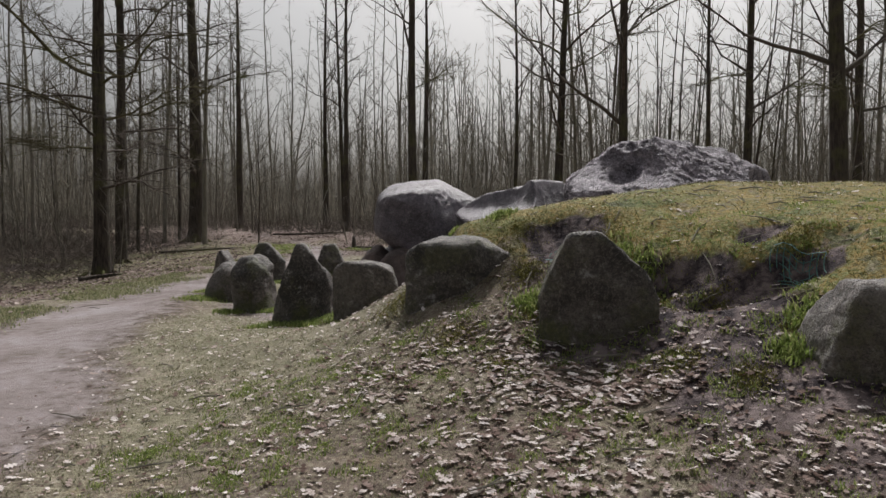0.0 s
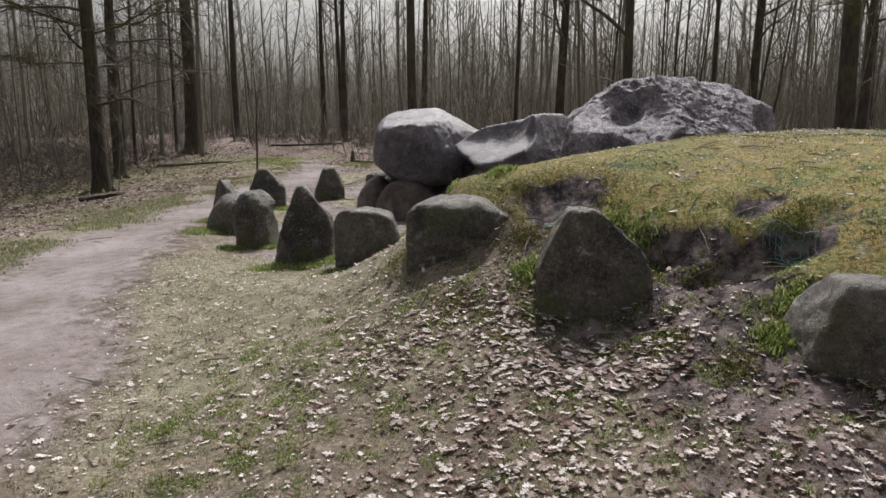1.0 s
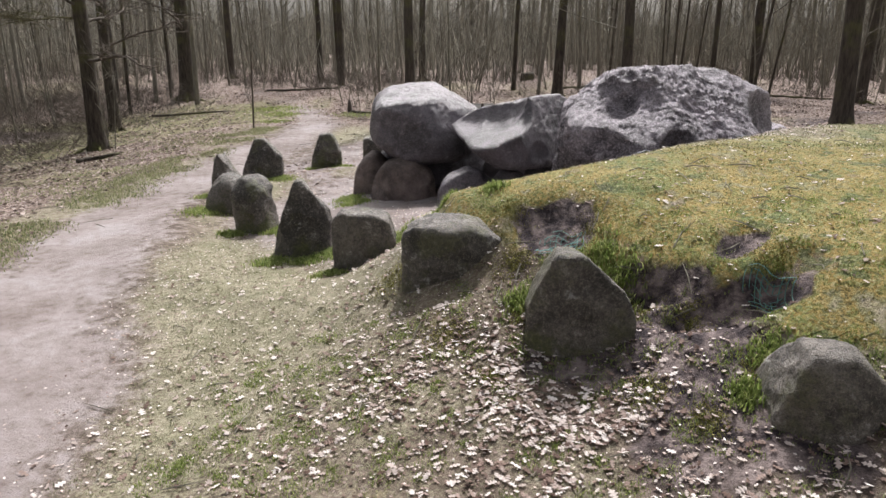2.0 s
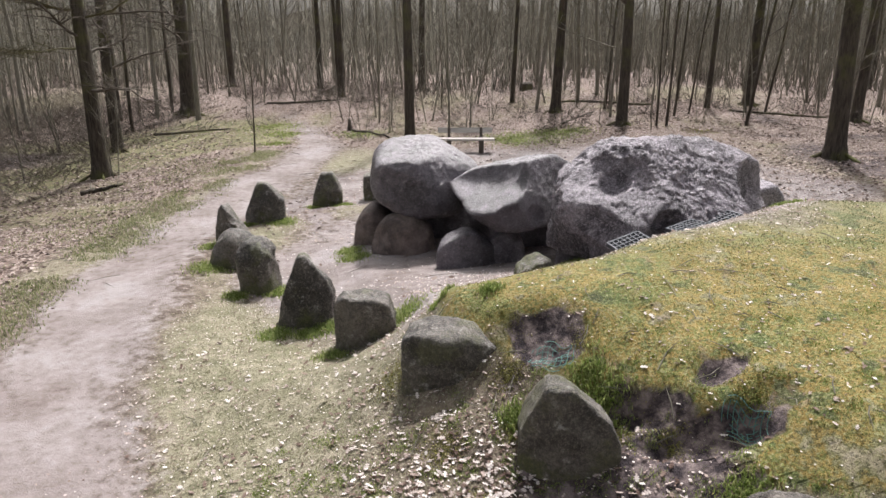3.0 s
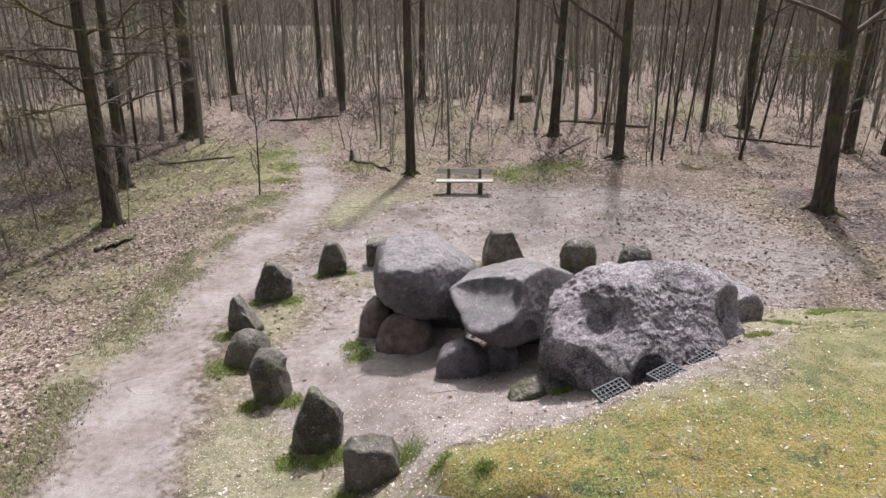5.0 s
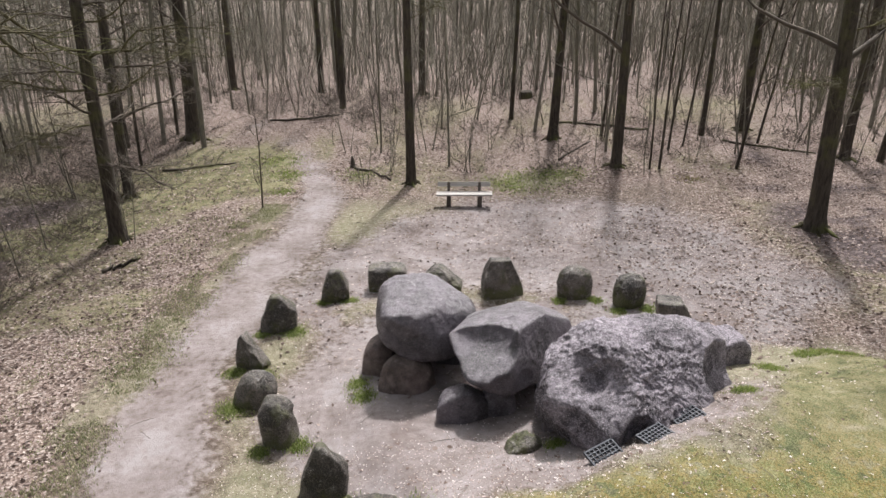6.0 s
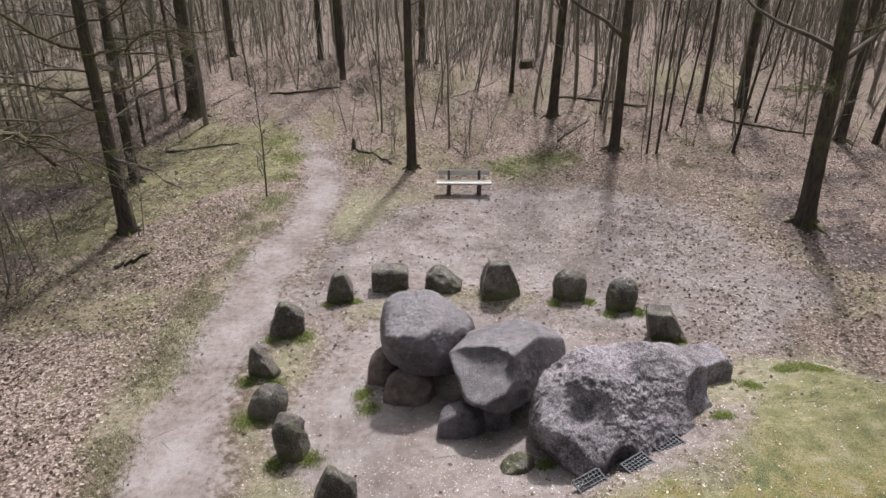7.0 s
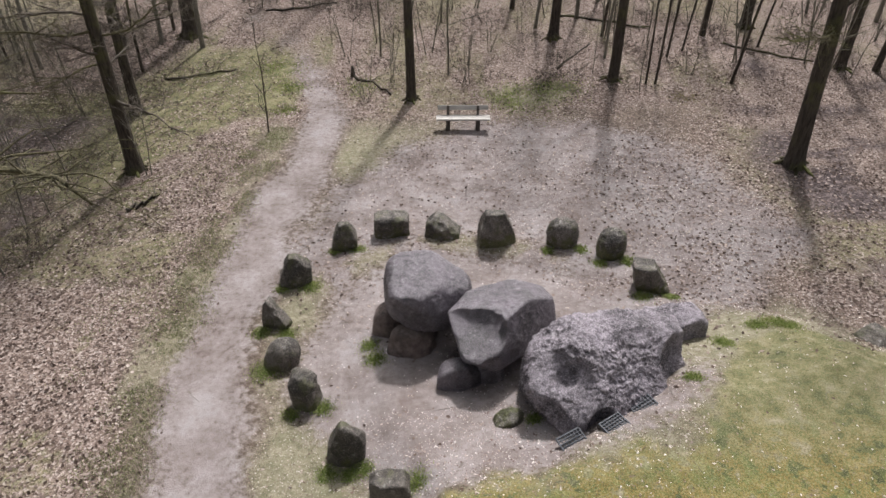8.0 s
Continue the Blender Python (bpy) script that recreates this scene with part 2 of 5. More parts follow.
def ground_material():
    mat, nt, bsdf = material("ground_cover")
    co = coords(nt)
    a1 = put(nt, "ShaderNodeAttribute", attribute_name="cover")
    a2 = put(nt, "ShaderNodeAttribute", attribute_name="litter")
    s1 = put(nt, "ShaderNodeSeparateColor", {"Color": a1.outputs["Color"]}).outputs
    s2 = put(nt, "ShaderNodeSeparateColor", {"Color": a2.outputs["Color"]}).outputs
    fine, mid, wide = noise_at(nt, co, 38, 6, 0.7), noise_at(nt, co, 7, 6, 0.65), noise_at(nt, co, 0.9, 4, 0.6)
    earth = ramp(nt, mid, [(0.38, (0.075, 0.056, 0.044)), (0.62, (0.17, 0.134, 0.106))])
    wobble = put(nt, "ShaderNodeVectorMath", {0: co, 1: put(nt, "ShaderNodeVectorMath", {0: put(nt, "ShaderNodeTexNoise", {"Vector": co, "Scale": 40.0}).outputs["Color"], 1: (0.05, 0.05, 0.05)}, operation="MULTIPLY").outputs[0]}, operation="ADD").outputs[0]
    cell = put(nt, "ShaderNodeTexVoronoi", {"Vector": wobble, "Scale": 24.0, "Randomness": 1.0})
    tone = put(nt, "ShaderNodeSeparateColor", {"Color": cell.outputs["Color"]}).outputs
    leafc = ramp(nt, tone[0], [(0.0, (0.075, 0.052, 0.043)), (0.4, (0.170, 0.124, 0.104)), (0.75, (0.282, 0.222, 0.196)), (1.0, (0.43, 0.372, 0.338))])
    leafm = calc(nt, "MULTIPLY", step(nt, calc(nt, "ADD", calc(nt, "MULTIPLY", s2[1], 1.1), calc(nt, "MULTIPLY", tone[1], 0.75)), 0.68, 0.82), 0.95)
    col = mix(nt, leafm, earth, leafc)
    grassc = ramp(nt, calc(nt, "ADD", calc(nt, "MULTIPLY", fine, 0.5), calc(nt, "MULTIPLY", mid, 0.5)), [(0.36, (0.105, 0.102, 0.058)), (0.5, (0.215, 0.197, 0.136)), (0.64, (0.36, 0.328, 0.255))])
    grassc = mix(nt, calc(nt, "MULTIPLY", step(nt, calc(nt, "ADD", calc(nt, "MULTIPLY", noise_at(nt, co, 1.8, 5, 0.7), 0.7), calc(nt, "MULTIPLY", fine, 0.3)), 0.48, 0.60), 0.38), grassc, (0.145, 0.152, 0.080))
    grassm = step(nt, calc(nt, "ADD", s1[1], calc(nt, "MULTIPLY", calc(nt, "SUBTRACT", fine, 0.5), 1.2)), 0.25, 0.6)
    col = mix(nt, grassm, col, grassc)
    patch = noise_at(nt, co, 3.2, 5, 0.65)
    blend = calc(nt, "ADD", calc(nt, "MULTIPLY", patch, 0.45), calc(nt, "ADD", calc(nt, "MULTIPLY", wide, 0.25), calc(nt, "MULTIPLY", mid, 0.3)))
    mossc = ramp(nt, blend, [(0.40, (0.045, 0.056, 0.022)), (0.445, (0.115, 0.132, 0.040)), (0.475, (0.245, 0.158, 0.042)), (0.50, (0.122, 0.134, 0.036)), (0.53, (0.285, 0.198, 0.058)), (0.565, (0.150, 0.146, 0.064)), (0.61, (0.32, 0.275, 0.19))])
    lush = step(nt, calc(nt, "ADD", calc(nt, "MULTIPLY", noise_at(nt, co, 1.5, 5, 0.7), 0.7), calc(nt, "MULTIPLY", fine, 0.3)), 0.51, 0.60)
    mossc = mix(nt, calc(nt, "MULTIPLY", lush, 0.55), mossc, (0.115, 0.165, 0.048))
    bare = step(nt, calc(nt, "ADD", calc(nt, "MULTIPLY", noise_at(nt, co, 2.3, 6, 0.75), 0.65), calc(nt, "MULTIPLY", mid, 0.35)), 0.555, 0.63)
    mossc = mix(nt, calc(nt, "MULTIPLY", bare, 0.7), mossc, (0.185, 0.135, 0.092))
    mossc = mix(nt, calc(nt, "MULTIPLY", step(nt, fine, 0.52, 0.62), 0.55), mossc, (0.36, 0.33, 0.19))
    mossc = mix(nt, calc(nt, "MULTIPLY", step(nt, fine, 0.48, 0.38), 0.75), mossc, (0.045, 0.047, 0.022))
    inland = step(nt, put(nt, "ShaderNodeSeparateXYZ", {"Vector": co}).outputs[1], 5.6, 8.4)
    mossc = mix(nt, calc(nt, "MULTIPLY", inland, 0.8), mossc, ramp(nt, calc(nt, "ADD", calc(nt, "MULTIPLY", fine, 0.4), calc(nt, "MULTIPLY", patch, 0.6)), [(0.40, (0.075, 0.088, 0.040)), (0.5, (0.15, 0.148, 0.078)), (0.6, (0.25, 0.228, 0.15))]))
    mossm = calc(nt, "MULTIPLY", step(nt, calc(nt, "ADD", s1[2], calc(nt, "MULTIPLY", calc(nt, "SUBTRACT", mid, 0.5), 1.0)), 0.05, 0.55), 0.93)
    col = mix(nt, mossm, col, mossc)
    sandc = ramp(nt, calc(nt, "ADD", calc(nt, "MULTIPLY", wide, 0.6), calc(nt, "MULTIPLY", mid, 0.4)), [(0.36, (0.150, 0.120, 0.110)), (0.5, (0.235, 0.203, 0.197)), (0.62, (0.298, 0.270, 0.268))])
    grit = mix(nt, step(nt, noise_at(nt, co, 110, 2, 0.5), 0.62, 0.72), sandc, (0.14, 0.105, 0.09))
    sandm = step(nt, calc(nt, "ADD", s1[0], calc(nt, "MULTIPLY", calc(nt, "SUBTRACT", mid, 0.5), 1.8)), 0.15, 0.85)
    col = mix(nt, sandm, col, grit)
    # soil tone, used as well where shade is painted on the ground
    soilc = ramp(nt, mid, [(0.42, (0.026, 0.020, 0.023)), (0.5, (0.080, 0.062, 0.062)), (0.6, (0.19, 0.152, 0.145))])
    soil_shade_m = step(nt, calc(nt, "ADD", s2[0], calc(nt, "MULTIPLY", calc(nt, "SUBTRACT", mid, 0.5), 0.9)), 0.3, 0.6)
    col = mix(nt, soil_shade_m, col, soilc)
    nt.links.new(col, bsdf.inputs["Base Color"])
    bsdf.inputs["Roughness"].default_value = 0.95
    bsdf.inputs["Specular IOR Level"].default_value = 0.25
    edge = calc(nt, "MULTIPLY", calc(nt, "MULTIPLY", cell.outputs["Distance"], leafm), 0.9)
    bump(nt, bsdf, calc(nt, "ADD", calc(nt, "ADD", fine, mid), edge), 0.6, 0.035)
    return mat


def rock_material(name, dark, lightc, lichen, moss_amount, pit=1.0, rough=0.5, speckle=1.0, sheen=0.6, foot=0.0):
    mat, nt, bsdf = material(name)
    co = coords(nt)
    info = nt.nodes.new("ShaderNodeObjectInfo").outputs["Random"]
    shift = put(nt, "ShaderNodeVectorMath", {0: co, 1: put(nt, "ShaderNodeCombineXYZ", {"X": calc(nt, "MULTIPLY", info, 37.0), "Y": calc(nt, "MULTIPLY", info, 91.0)}).outputs[0]}, operation="ADD").outputs[0]
    big, mid, fine, grain = noise_at(nt, shift, 1.3, 6, 0.6), noise_at(nt, shift, 7, 8, 0.72), noise_at(nt, shift, 34, 5, 0.75), noise_at(nt, shift, 95, 3, 0.7)
    base = ramp(nt, calc(nt, "ADD", calc(nt, "MULTIPLY", big, 0.5), calc(nt, "MULTIPLY", mid, 0.5)), [(0.43, dark), (0.57, lightc)])
    pale = tuple(min(0.6, c * 1.75) for c in lightc)
    col = mix(nt, calc(nt, "MULTIPLY", step(nt, calc(nt, "ADD", calc(nt, "MULTIPLY", fine, 0.6), calc(nt, "MULTIPLY", grain, 0.4)), 0.50, 0.60), 0.6 * speckle), base, pale)
    col = mix(nt, calc(nt, "MULTIPLY", step(nt, calc(nt, "ADD", calc(nt, "MULTIPLY", fine, 0.5), calc(nt, "MULTIPLY", grain, 0.5)), 0.49, 0.41), 0.65 * speckle), col, tuple(c * 0.5 for c in dark))
    lich = calc(nt, "MULTIPLY", step(nt, calc(nt, "ADD", calc(nt, "MULTIPLY", mid, 0.75), calc(nt, "MULTIPLY", fine, 0.35)), 0.61, 0.70), lichen)
    col = mix(nt, lich, col, (0.40, 0.395, 0.385))
    spots = put(nt, "ShaderNodeTexVoronoi", {"Vector": shift, "Scale": 9.0}).outputs["Distance"]
    col = mix(nt, calc(nt, "MULTIPLY", step(nt, calc(nt, "ADD", spots, calc(nt, "MULTIPLY", fine, 0.12)), 0.17, 0.1), 0.4 * lichen), col, (0.45, 0.45, 0.42))
    green = calc(nt, "MULTIPLY", step(nt, calc(nt, "ADD", noise_at(nt, shift, 2.4, 5, 0.65), calc(nt, "MULTIPLY", fine, 0.2)), 0.60, 0.74), moss_amount)
    col = mix(nt, green, col, ramp(nt, fine, [(0.3, (0.035, 0.042, 0.014)), (0.7, (0.11, 0.11, 0.035))]))
    if foot:
        z = put(nt, "ShaderNodeSeparateXYZ", {"Vector": co}).outputs[2]
        low = step(nt, calc(nt, "ADD", z, calc(nt, "MULTIPLY", calc(nt, "SUBTRACT", noise_at(nt, shift, 3.5, 5, 0.7), 0.5), 1.5)), 0.30, 0.0)
        col = mix(nt, calc(nt, "MULTIPLY", low, foot), col, ramp(nt, fine, [(0.3, (0.045, 0.055, 0.014)), (0.7, (0.135, 0.14, 0.04))]))
    nt.links.new(col, bsdf.inputs["Base Color"])
    nt.links.new(calc(nt, "ADD", rough - 0.1, calc(nt, "MULTIPLY", fine, 0.3)), bsdf.inputs["Roughness"])
    bsdf.inputs["Specular IOR Level"].default_value = sheen
    bump(nt, bsdf, calc(nt, "ADD", calc(nt, "ADD", mid, calc(nt, "MULTIPLY", fine, 0.55)), calc(nt, "MULTIPLY", grain, 0.3)), 1.0, 0.03 * pit)
    return mat


def bark_material(name, dark, lightc, moss=0.2, scale=1.0):
    mat, nt, bsdf = material(name)
    co = coords(nt)
    squeeze = put(nt, "ShaderNodeMapping", {"Vector": co, "Scale": (1, 1, 0.16)}).outputs[0]
    ridge, wide, fine = noise_at(nt, squeeze, 16 * scale, 6, 0.7), noise_at(nt, co, 0.9, 4, 0.6), noise_at(nt, co, 45, 3, 0.6)
    col = ramp(nt, ridge, [(0.32, dark), (0.66, lightc)])
    col = mix(nt, calc(nt, "MULTIPLY", step(nt, calc(nt, "ADD", wide, calc(nt, "MULTIPLY", fine, 0.2)), 0.58, 0.75), moss), col, (0.13, 0.14, 0.045))
    col = mix(nt, calc(nt, "MULTIPLY", nt.nodes.new("ShaderNodeObjectInfo").outputs["Random"], 0.35), col, lightc)
    nt.links.new(col, bsdf.inputs["Base Color"])
    bsdf.inputs["Roughness"].default_value = 0.9
    bsdf.inputs["Specular IOR Level"].default_value = 0.2
    bump(nt, bsdf, ridge, 0.8, 0.04)
    return mat


def plain_material(name, stops, scale, rough=0.8, metal=0.0, strength=0.3, stretch=(1, 1, 1), random=0.0, spec=0.3, thin=0.0):
    mat, nt, bsdf = material(name)
    co = put(nt, "ShaderNodeMapping", {"Vector": coords(nt), "Scale": stretch}).outputs[0]
    n = noise_at(nt, co, scale, 5, 0.65)
    fac = n
    if random:
        fac = calc(nt, "ADD", calc(nt, "MULTIPLY", n, 1 - random), calc(nt, "MULTIPLY", nt.nodes.new("ShaderNodeNewGeometry").outputs["Random Per Island"], random))
    col = ramp(nt, fac, stops)
    nt.links.new(col, bsdf.inputs["Base Color"])
    if thin:
        through_light = put(nt, "ShaderNodeBsdfTranslucent", {"Color": col})
        both = put(nt, "ShaderNodeMixShader", {0: thin, 1: bsdf.outputs[0], 2: through_light.outputs[0]})
        nt.links.new(both.outputs[0], nt.nodes["Material Output"].inputs["Surface"])
    bsdf.inputs["Roughness"].default_value, bsdf.inputs["Metallic"].default_value = rough, metal
    bsdf.inputs["Specular IOR Level"].default_value = spec
    if strength:
        bump(nt, bsdf, n, strength, 0.01)
    return mat


GROUND = ground_material()
CAP = rock_material("capstone_granite", (0.021, 0.017, 0.020), (0.128, 0.108, 0.130), 0.40, 0.0, 1.1, 0.40, 1.0, 1.0)
CAP_ROUGH = rock_material("coarse_granite", (0.064, 0.056, 0.064), (0.335, 0.298, 0.335), 0.45, 0.04, 1.6, 0.58, 1.0, 0.5)
KERB = rock_material("kerb_granite", (0.024, 0.020, 0.017), (0.150, 0.130, 0.112), 0.65, 0.6, 1.3, 0.55, 0.9, 0.6, 0.75)
SUPPORT = rock_material("support_granite", (0.070, 0.052, 0.047), (0.19, 0.142, 0.130), 0.15, 0.1, 0.6, 0.65, 0.3)
BARK = bark_material("oak_bark", (0.016, 0.013, 0.011), (0.098, 0.082, 0.068), 0.5)
DARK_TWIG = plain_material("dark_twigs", [(0.3, (0.042, 0.035, 0.029)), (0.7, (0.145, 0.122, 0.098))], 3.0, 0.9, strength=0)
BARK_GREY = bark_material("grey_bark", (0.080, 0.073, 0.060), (0.285, 0.264, 0.218), 0.4, 1.6)
TWIG = plain_material("twig_bark", [(0.3, (0.085, 0.078, 0.062)), (0.7, (0.25, 0.232, 0.188))], 3.0, 0.9, strength=0)
# paler than the near bark: the haze of distance is put into the colour
HAZED_BARK = plain_material("hazed_distant_bark", [(0.2, (0.105, 0.098, 0.080)), (0.5, (0.22, 0.209, 0.172)), (0.8, (0.40, 0.384, 0.316))], 0.6, 0.95, strength=0, random=0.7)


# tone of the backdrop wall, with woodland haze painted into its pale colours
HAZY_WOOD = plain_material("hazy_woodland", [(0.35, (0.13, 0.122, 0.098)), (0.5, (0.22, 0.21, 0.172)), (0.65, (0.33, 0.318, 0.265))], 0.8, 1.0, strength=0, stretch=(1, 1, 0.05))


# ---- mesh helpers ----
def mesh_object(name, verts, faces, mat, parent=None, label="", smooth_shade=False):
    me = bpy.data.meshes.new(name)
    me.from_pydata(verts, [], faces)
    me.materials.append(mat)
    if smooth_shade:
        me.polygons.foreach_set("use_smooth", [True] * len(me.polygons))
    me.update()
    ob = new(name, me)
    if parent is not None:
        ob.parent = parent
    return tagged(ob, label)


def part(name, bm, mat, parent, label="", smooth_shade=False):
    me = bpy.data.meshes.new(name)
    bm.to_mesh(me)
    bm.free()
    me.materials.append(mat)
    if smooth_shade:
        me.polygons.foreach_set("use_smooth", [True] * len(me.polygons))
    ob = new(name, me)
    ob.parent = parent
    return tagged(ob, label)


def at_land(x, y, sink=0.0):
    return float(land(np.array([x]), np.array([y]))[0]) - sink


# ---- ground: one sheet to the horizon ----
def axis(lo, hi, fine, reach):
    mid = list(np.arange(lo, hi + 1e-6, fine))
    out, stepv = [], fine
    v = hi
    while v < reach:
        stepv *= 1.22
        v += stepv
        out.append(v)
    low, stepv = [], fine
    v = lo
    while v > -reach:
        stepv *= 1.22
        v -= stepv
        low.append(v)
    return np.array(low[::-1] + mid + out)


GX, GY = axis(-8.0, 8.0, 0.065, 900), axis(1.5, 18.0, 0.065, 900)
MX, MY = np.meshgrid(GX, GY)
MZ = land(MX, MY)
SAND, GRASS, MOSS, SOIL_SHADE, LEAVES, ON_MOUND, PATH = masks(MX, MY)


def sheet(name, keep, lift, label, category):
    """The cells of the land's grid that keep names, as a sheet of their own."""
    ny, nx = MX.shape
    cell = keep[:-1, :-1] & keep[1:, :-1] & keep[:-1, 1:] & keep[1:, 1:]
    jj, ii = np.nonzero(cell)
    a = jj * nx + ii
    quads = np.stack([a, a + 1, a + nx + 1, a + nx], 1)
    used, inv = np.unique(quads, return_inverse=True)
    me = bpy.data.meshes.new(name)
    pts = np.stack([MX.ravel()[used], MY.ravel()[used], MZ.ravel()[used] + lift], 1)
    me.from_pydata(pts.tolist(), [], inv.reshape(quads.shape).tolist())
    for key, chans in (("cover", (SAND, GRASS, MOSS)), ("litter", (SOIL_SHADE, LEAVES, ON_MOUND))):
        att = me.color_attributes.new(key, "FLOAT_COLOR", "POINT")
        rgba = np.ones((len(used), 4), np.float32)
        for k, ch in enumerate(chans):
            rgba[:, k] = ch.ravel()[used]
        att.data.foreach_set("color", rgba.ravel())
    me.materials.append(GROUND)
    me.polygons.foreach_set("use_smooth", [True] * len(me.polygons))
    return tagged(new(name, me), label, category, kind="structure")


sheet("ground", np.ones_like(MX, bool), 0.0, "leaf-strewn forest ground with thin dry grass", "ground")
sheet("path", (PATH > 0.5) & (MY < 36), 0.005, "trodden greyish sand footpath winding through the clearing", "path")
sheet("mound", (ON_MOUND > 0.5) & (MX < 14) & (MY < 14) & (MY > 0), 0.005, "low earth mound covered with moss and short grass", "mound")


# ---- boulders ----
def boulder(name, planes, p, seed, rough, mat, subdiv=5, dents=(), fine=0.25, scale=1.0, craggy=0.0, micro=0.0, scoops=(), chips=0, notches=(), chip=1.0):
    """A rounded block about its own origin: planes are (nx, ny, nz, distance); p: how crisp its edges are."""
    bm = bmesh.new()
    bmesh.ops.create_icosphere(bm, subdivisions=subdiv, radius=1)
    rs = np.random.RandomState(seed)
    off = Vector(rs.rand(3) * 50)
    ns = []
    for x, y, z, d in planes:
        v = Vector((x, y, z)).normalized()
        ns.append((*v, d))
    ns = np.array(ns)
    dirs = np.array([v.co[:] for v in bm.verts])
    q = np.maximum(dirs @ ns[:, :3].T, 0) / ns[:, 3]
    r = (q ** p).sum(1) ** (-1 / p)
    bowls = [(Vector(b[:3]), b[3]) for b in scoops]
    for k in range(chips):
        u = rs.normal(0, 1, 3)
        u = u / np.linalg.norm(u)
        out = ((np.maximum(ns[:, :3] @ u, 0) / ns[:, 3]) ** p).sum() ** (-1 / p)
        size = scale * chip * rs.uniform(0.35, 1.0)
        bowls.append((Vector(u) * (out + size - scale * rs.uniform(0.012, 0.035)), size))
    steps = []
    for n1, p1, n2, p2 in notches:
        a, b = Vector(n1).normalized(), Vector(n2).normalized()
        steps.append((a, a.dot(Vector(p1)), b, b.dot(Vector(p2))))
    for v, rr in zip(bm.verts, r):
        d = Vector(v.co)
        c = d * rr
        n = noise.fractal(c * (1.1 / scale) + off, 0.9, 2.1, 5)
        n2 = noise.fractal(c * (5.0 / scale) + off, 0.8, 2.2, 4)
        ridge = 1 - abs(noise.noise(c * (2.3 / scale) + off)) * 2
        rr += rough * scale * (n * 0.6 + n2 * fine + (ridge - 0.4) * 0.3)
        if craggy:
            near1, near2 = noise.voronoi(c * (2.6 / scale) + off)[0], noise.voronoi(c * (7.0 / scale) - off)[0]
            rr += rough * scale * craggy * ((near1[0] - 0.45) + 0.45 * (near2[0] - 0.45))
        for mid, size in bowls:
            along_d = d.dot(mid)
            room = size * size - (mid.length_squared - along_d * along_d)
            if room > 0:
                edge = along_d - math.sqrt(room)
                if 0 < edge < rr:
                    rr = edge
        for a, da, b, db in steps:
            ua, ub = d.dot(a), d.dot(b)
            if ua > 0.02 and ub > 0.02 and ua * rr > da and ub * rr > db:
                ra, rb = da / ua, db / ub
                rr = min(rr, (ra ** 7 + rb ** 7) ** (1 / 7))
        if micro:
            rr += micro * noise.fractal(d * rr * 13 + off, 0.7, 2.2, 3)
        c = d * rr
        for cx, cy, cz, rad, deep in dents:
            e = (c - Vector((cx, cy, cz))).length / rad
            if e < 1.6:
                c = c - d * deep * math.exp(-(e * 1.3) ** 4)
        v.co = c
    me = bpy.data.meshes.new(name)
    bm.to_mesh(me)
    bm.free()
    me.materials.append(mat)
    me.polygons.foreach_set("use_smooth", [True] * len(me.polygons))
    return new(name, me)


cap_a = boulder("capstone", [(-0.16, -0.20, 1, 0.52), (0.48, -0.24, 1, 0.55), (0.50, -0.72, 0.28, 0.62), (-0.22, -1, -0.08, 0.72), (-1, -0.1, 0.05, 0.88), (-0.75, -0.1, 0.66, 0.86), (-0.6, -0.1, -0.9, 0.74), (0.1, -0.75, -0.7, 0.87),
                (0, 0, -1, 0.60), (0.8, -0.25, -0.6, 0.88), (1, 0, 0.1, 0.95), (-0.1, 1, 0.1, 0.82), (0.5, 0.6, 0.5, 0.84), (-0.7, -0.7, 0.1, 0.90)],
                13, 3, 0.042, CAP, subdiv=6, micro=0.009, craggy=0.6, fine=0.45, chips=6, chip=0.6)
cap_a.location = (-0.25, 11.35, 1.37)
tagged(cap_a, "rounded dark grey granite capstone resting on upright boulders", "capstone", "capstones of the stone tomb")
cap_b = boulder("capstone", [(-0.2, 0.13, 1, 0.45), (0.35, 0.3, 1, 0.70), (0.68, -0.64, 0.36, 0.58), (0.6, -0.78, -0.15, 0.78), (-0.975, -0.22, 0, 1.0), (-0.58, 0.01, -0.81, 0.62), (0.3, -0.95, -0.1, 1.10), (-0.2, -0.75, -0.65, 1.0),
                (0, 0, -1, 0.47), (-0.2, 1, 0, 0.85), (1, 0.3, 0, 1.24), (-0.75, 0.6, 0.2, 0.98), (-0.5, 0.15, 0.85, 0.62)],
                26, 7, 0.030, CAP, subdiv=6, micro=0.008, craggy=0.6, fine=0.45, chips=7, chip=0.6,
                notches=[((-0.34, -0.274, 1), (-0.39, -0.72, 0.03), (-0.65, -0.72, 0.25), (-0.21, -0.34, 0.446))], scoops=[(-0.57, -0.59, 0.60, 0.60), (-0.38, -0.62, 0.44, 0.34)])
cap_b.location = (1.25, 10.45, 1.35)
tagged(cap_b, "wedge-shaped grey granite capstone with a smooth hollow", "capstone", "capstones of the stone tomb")
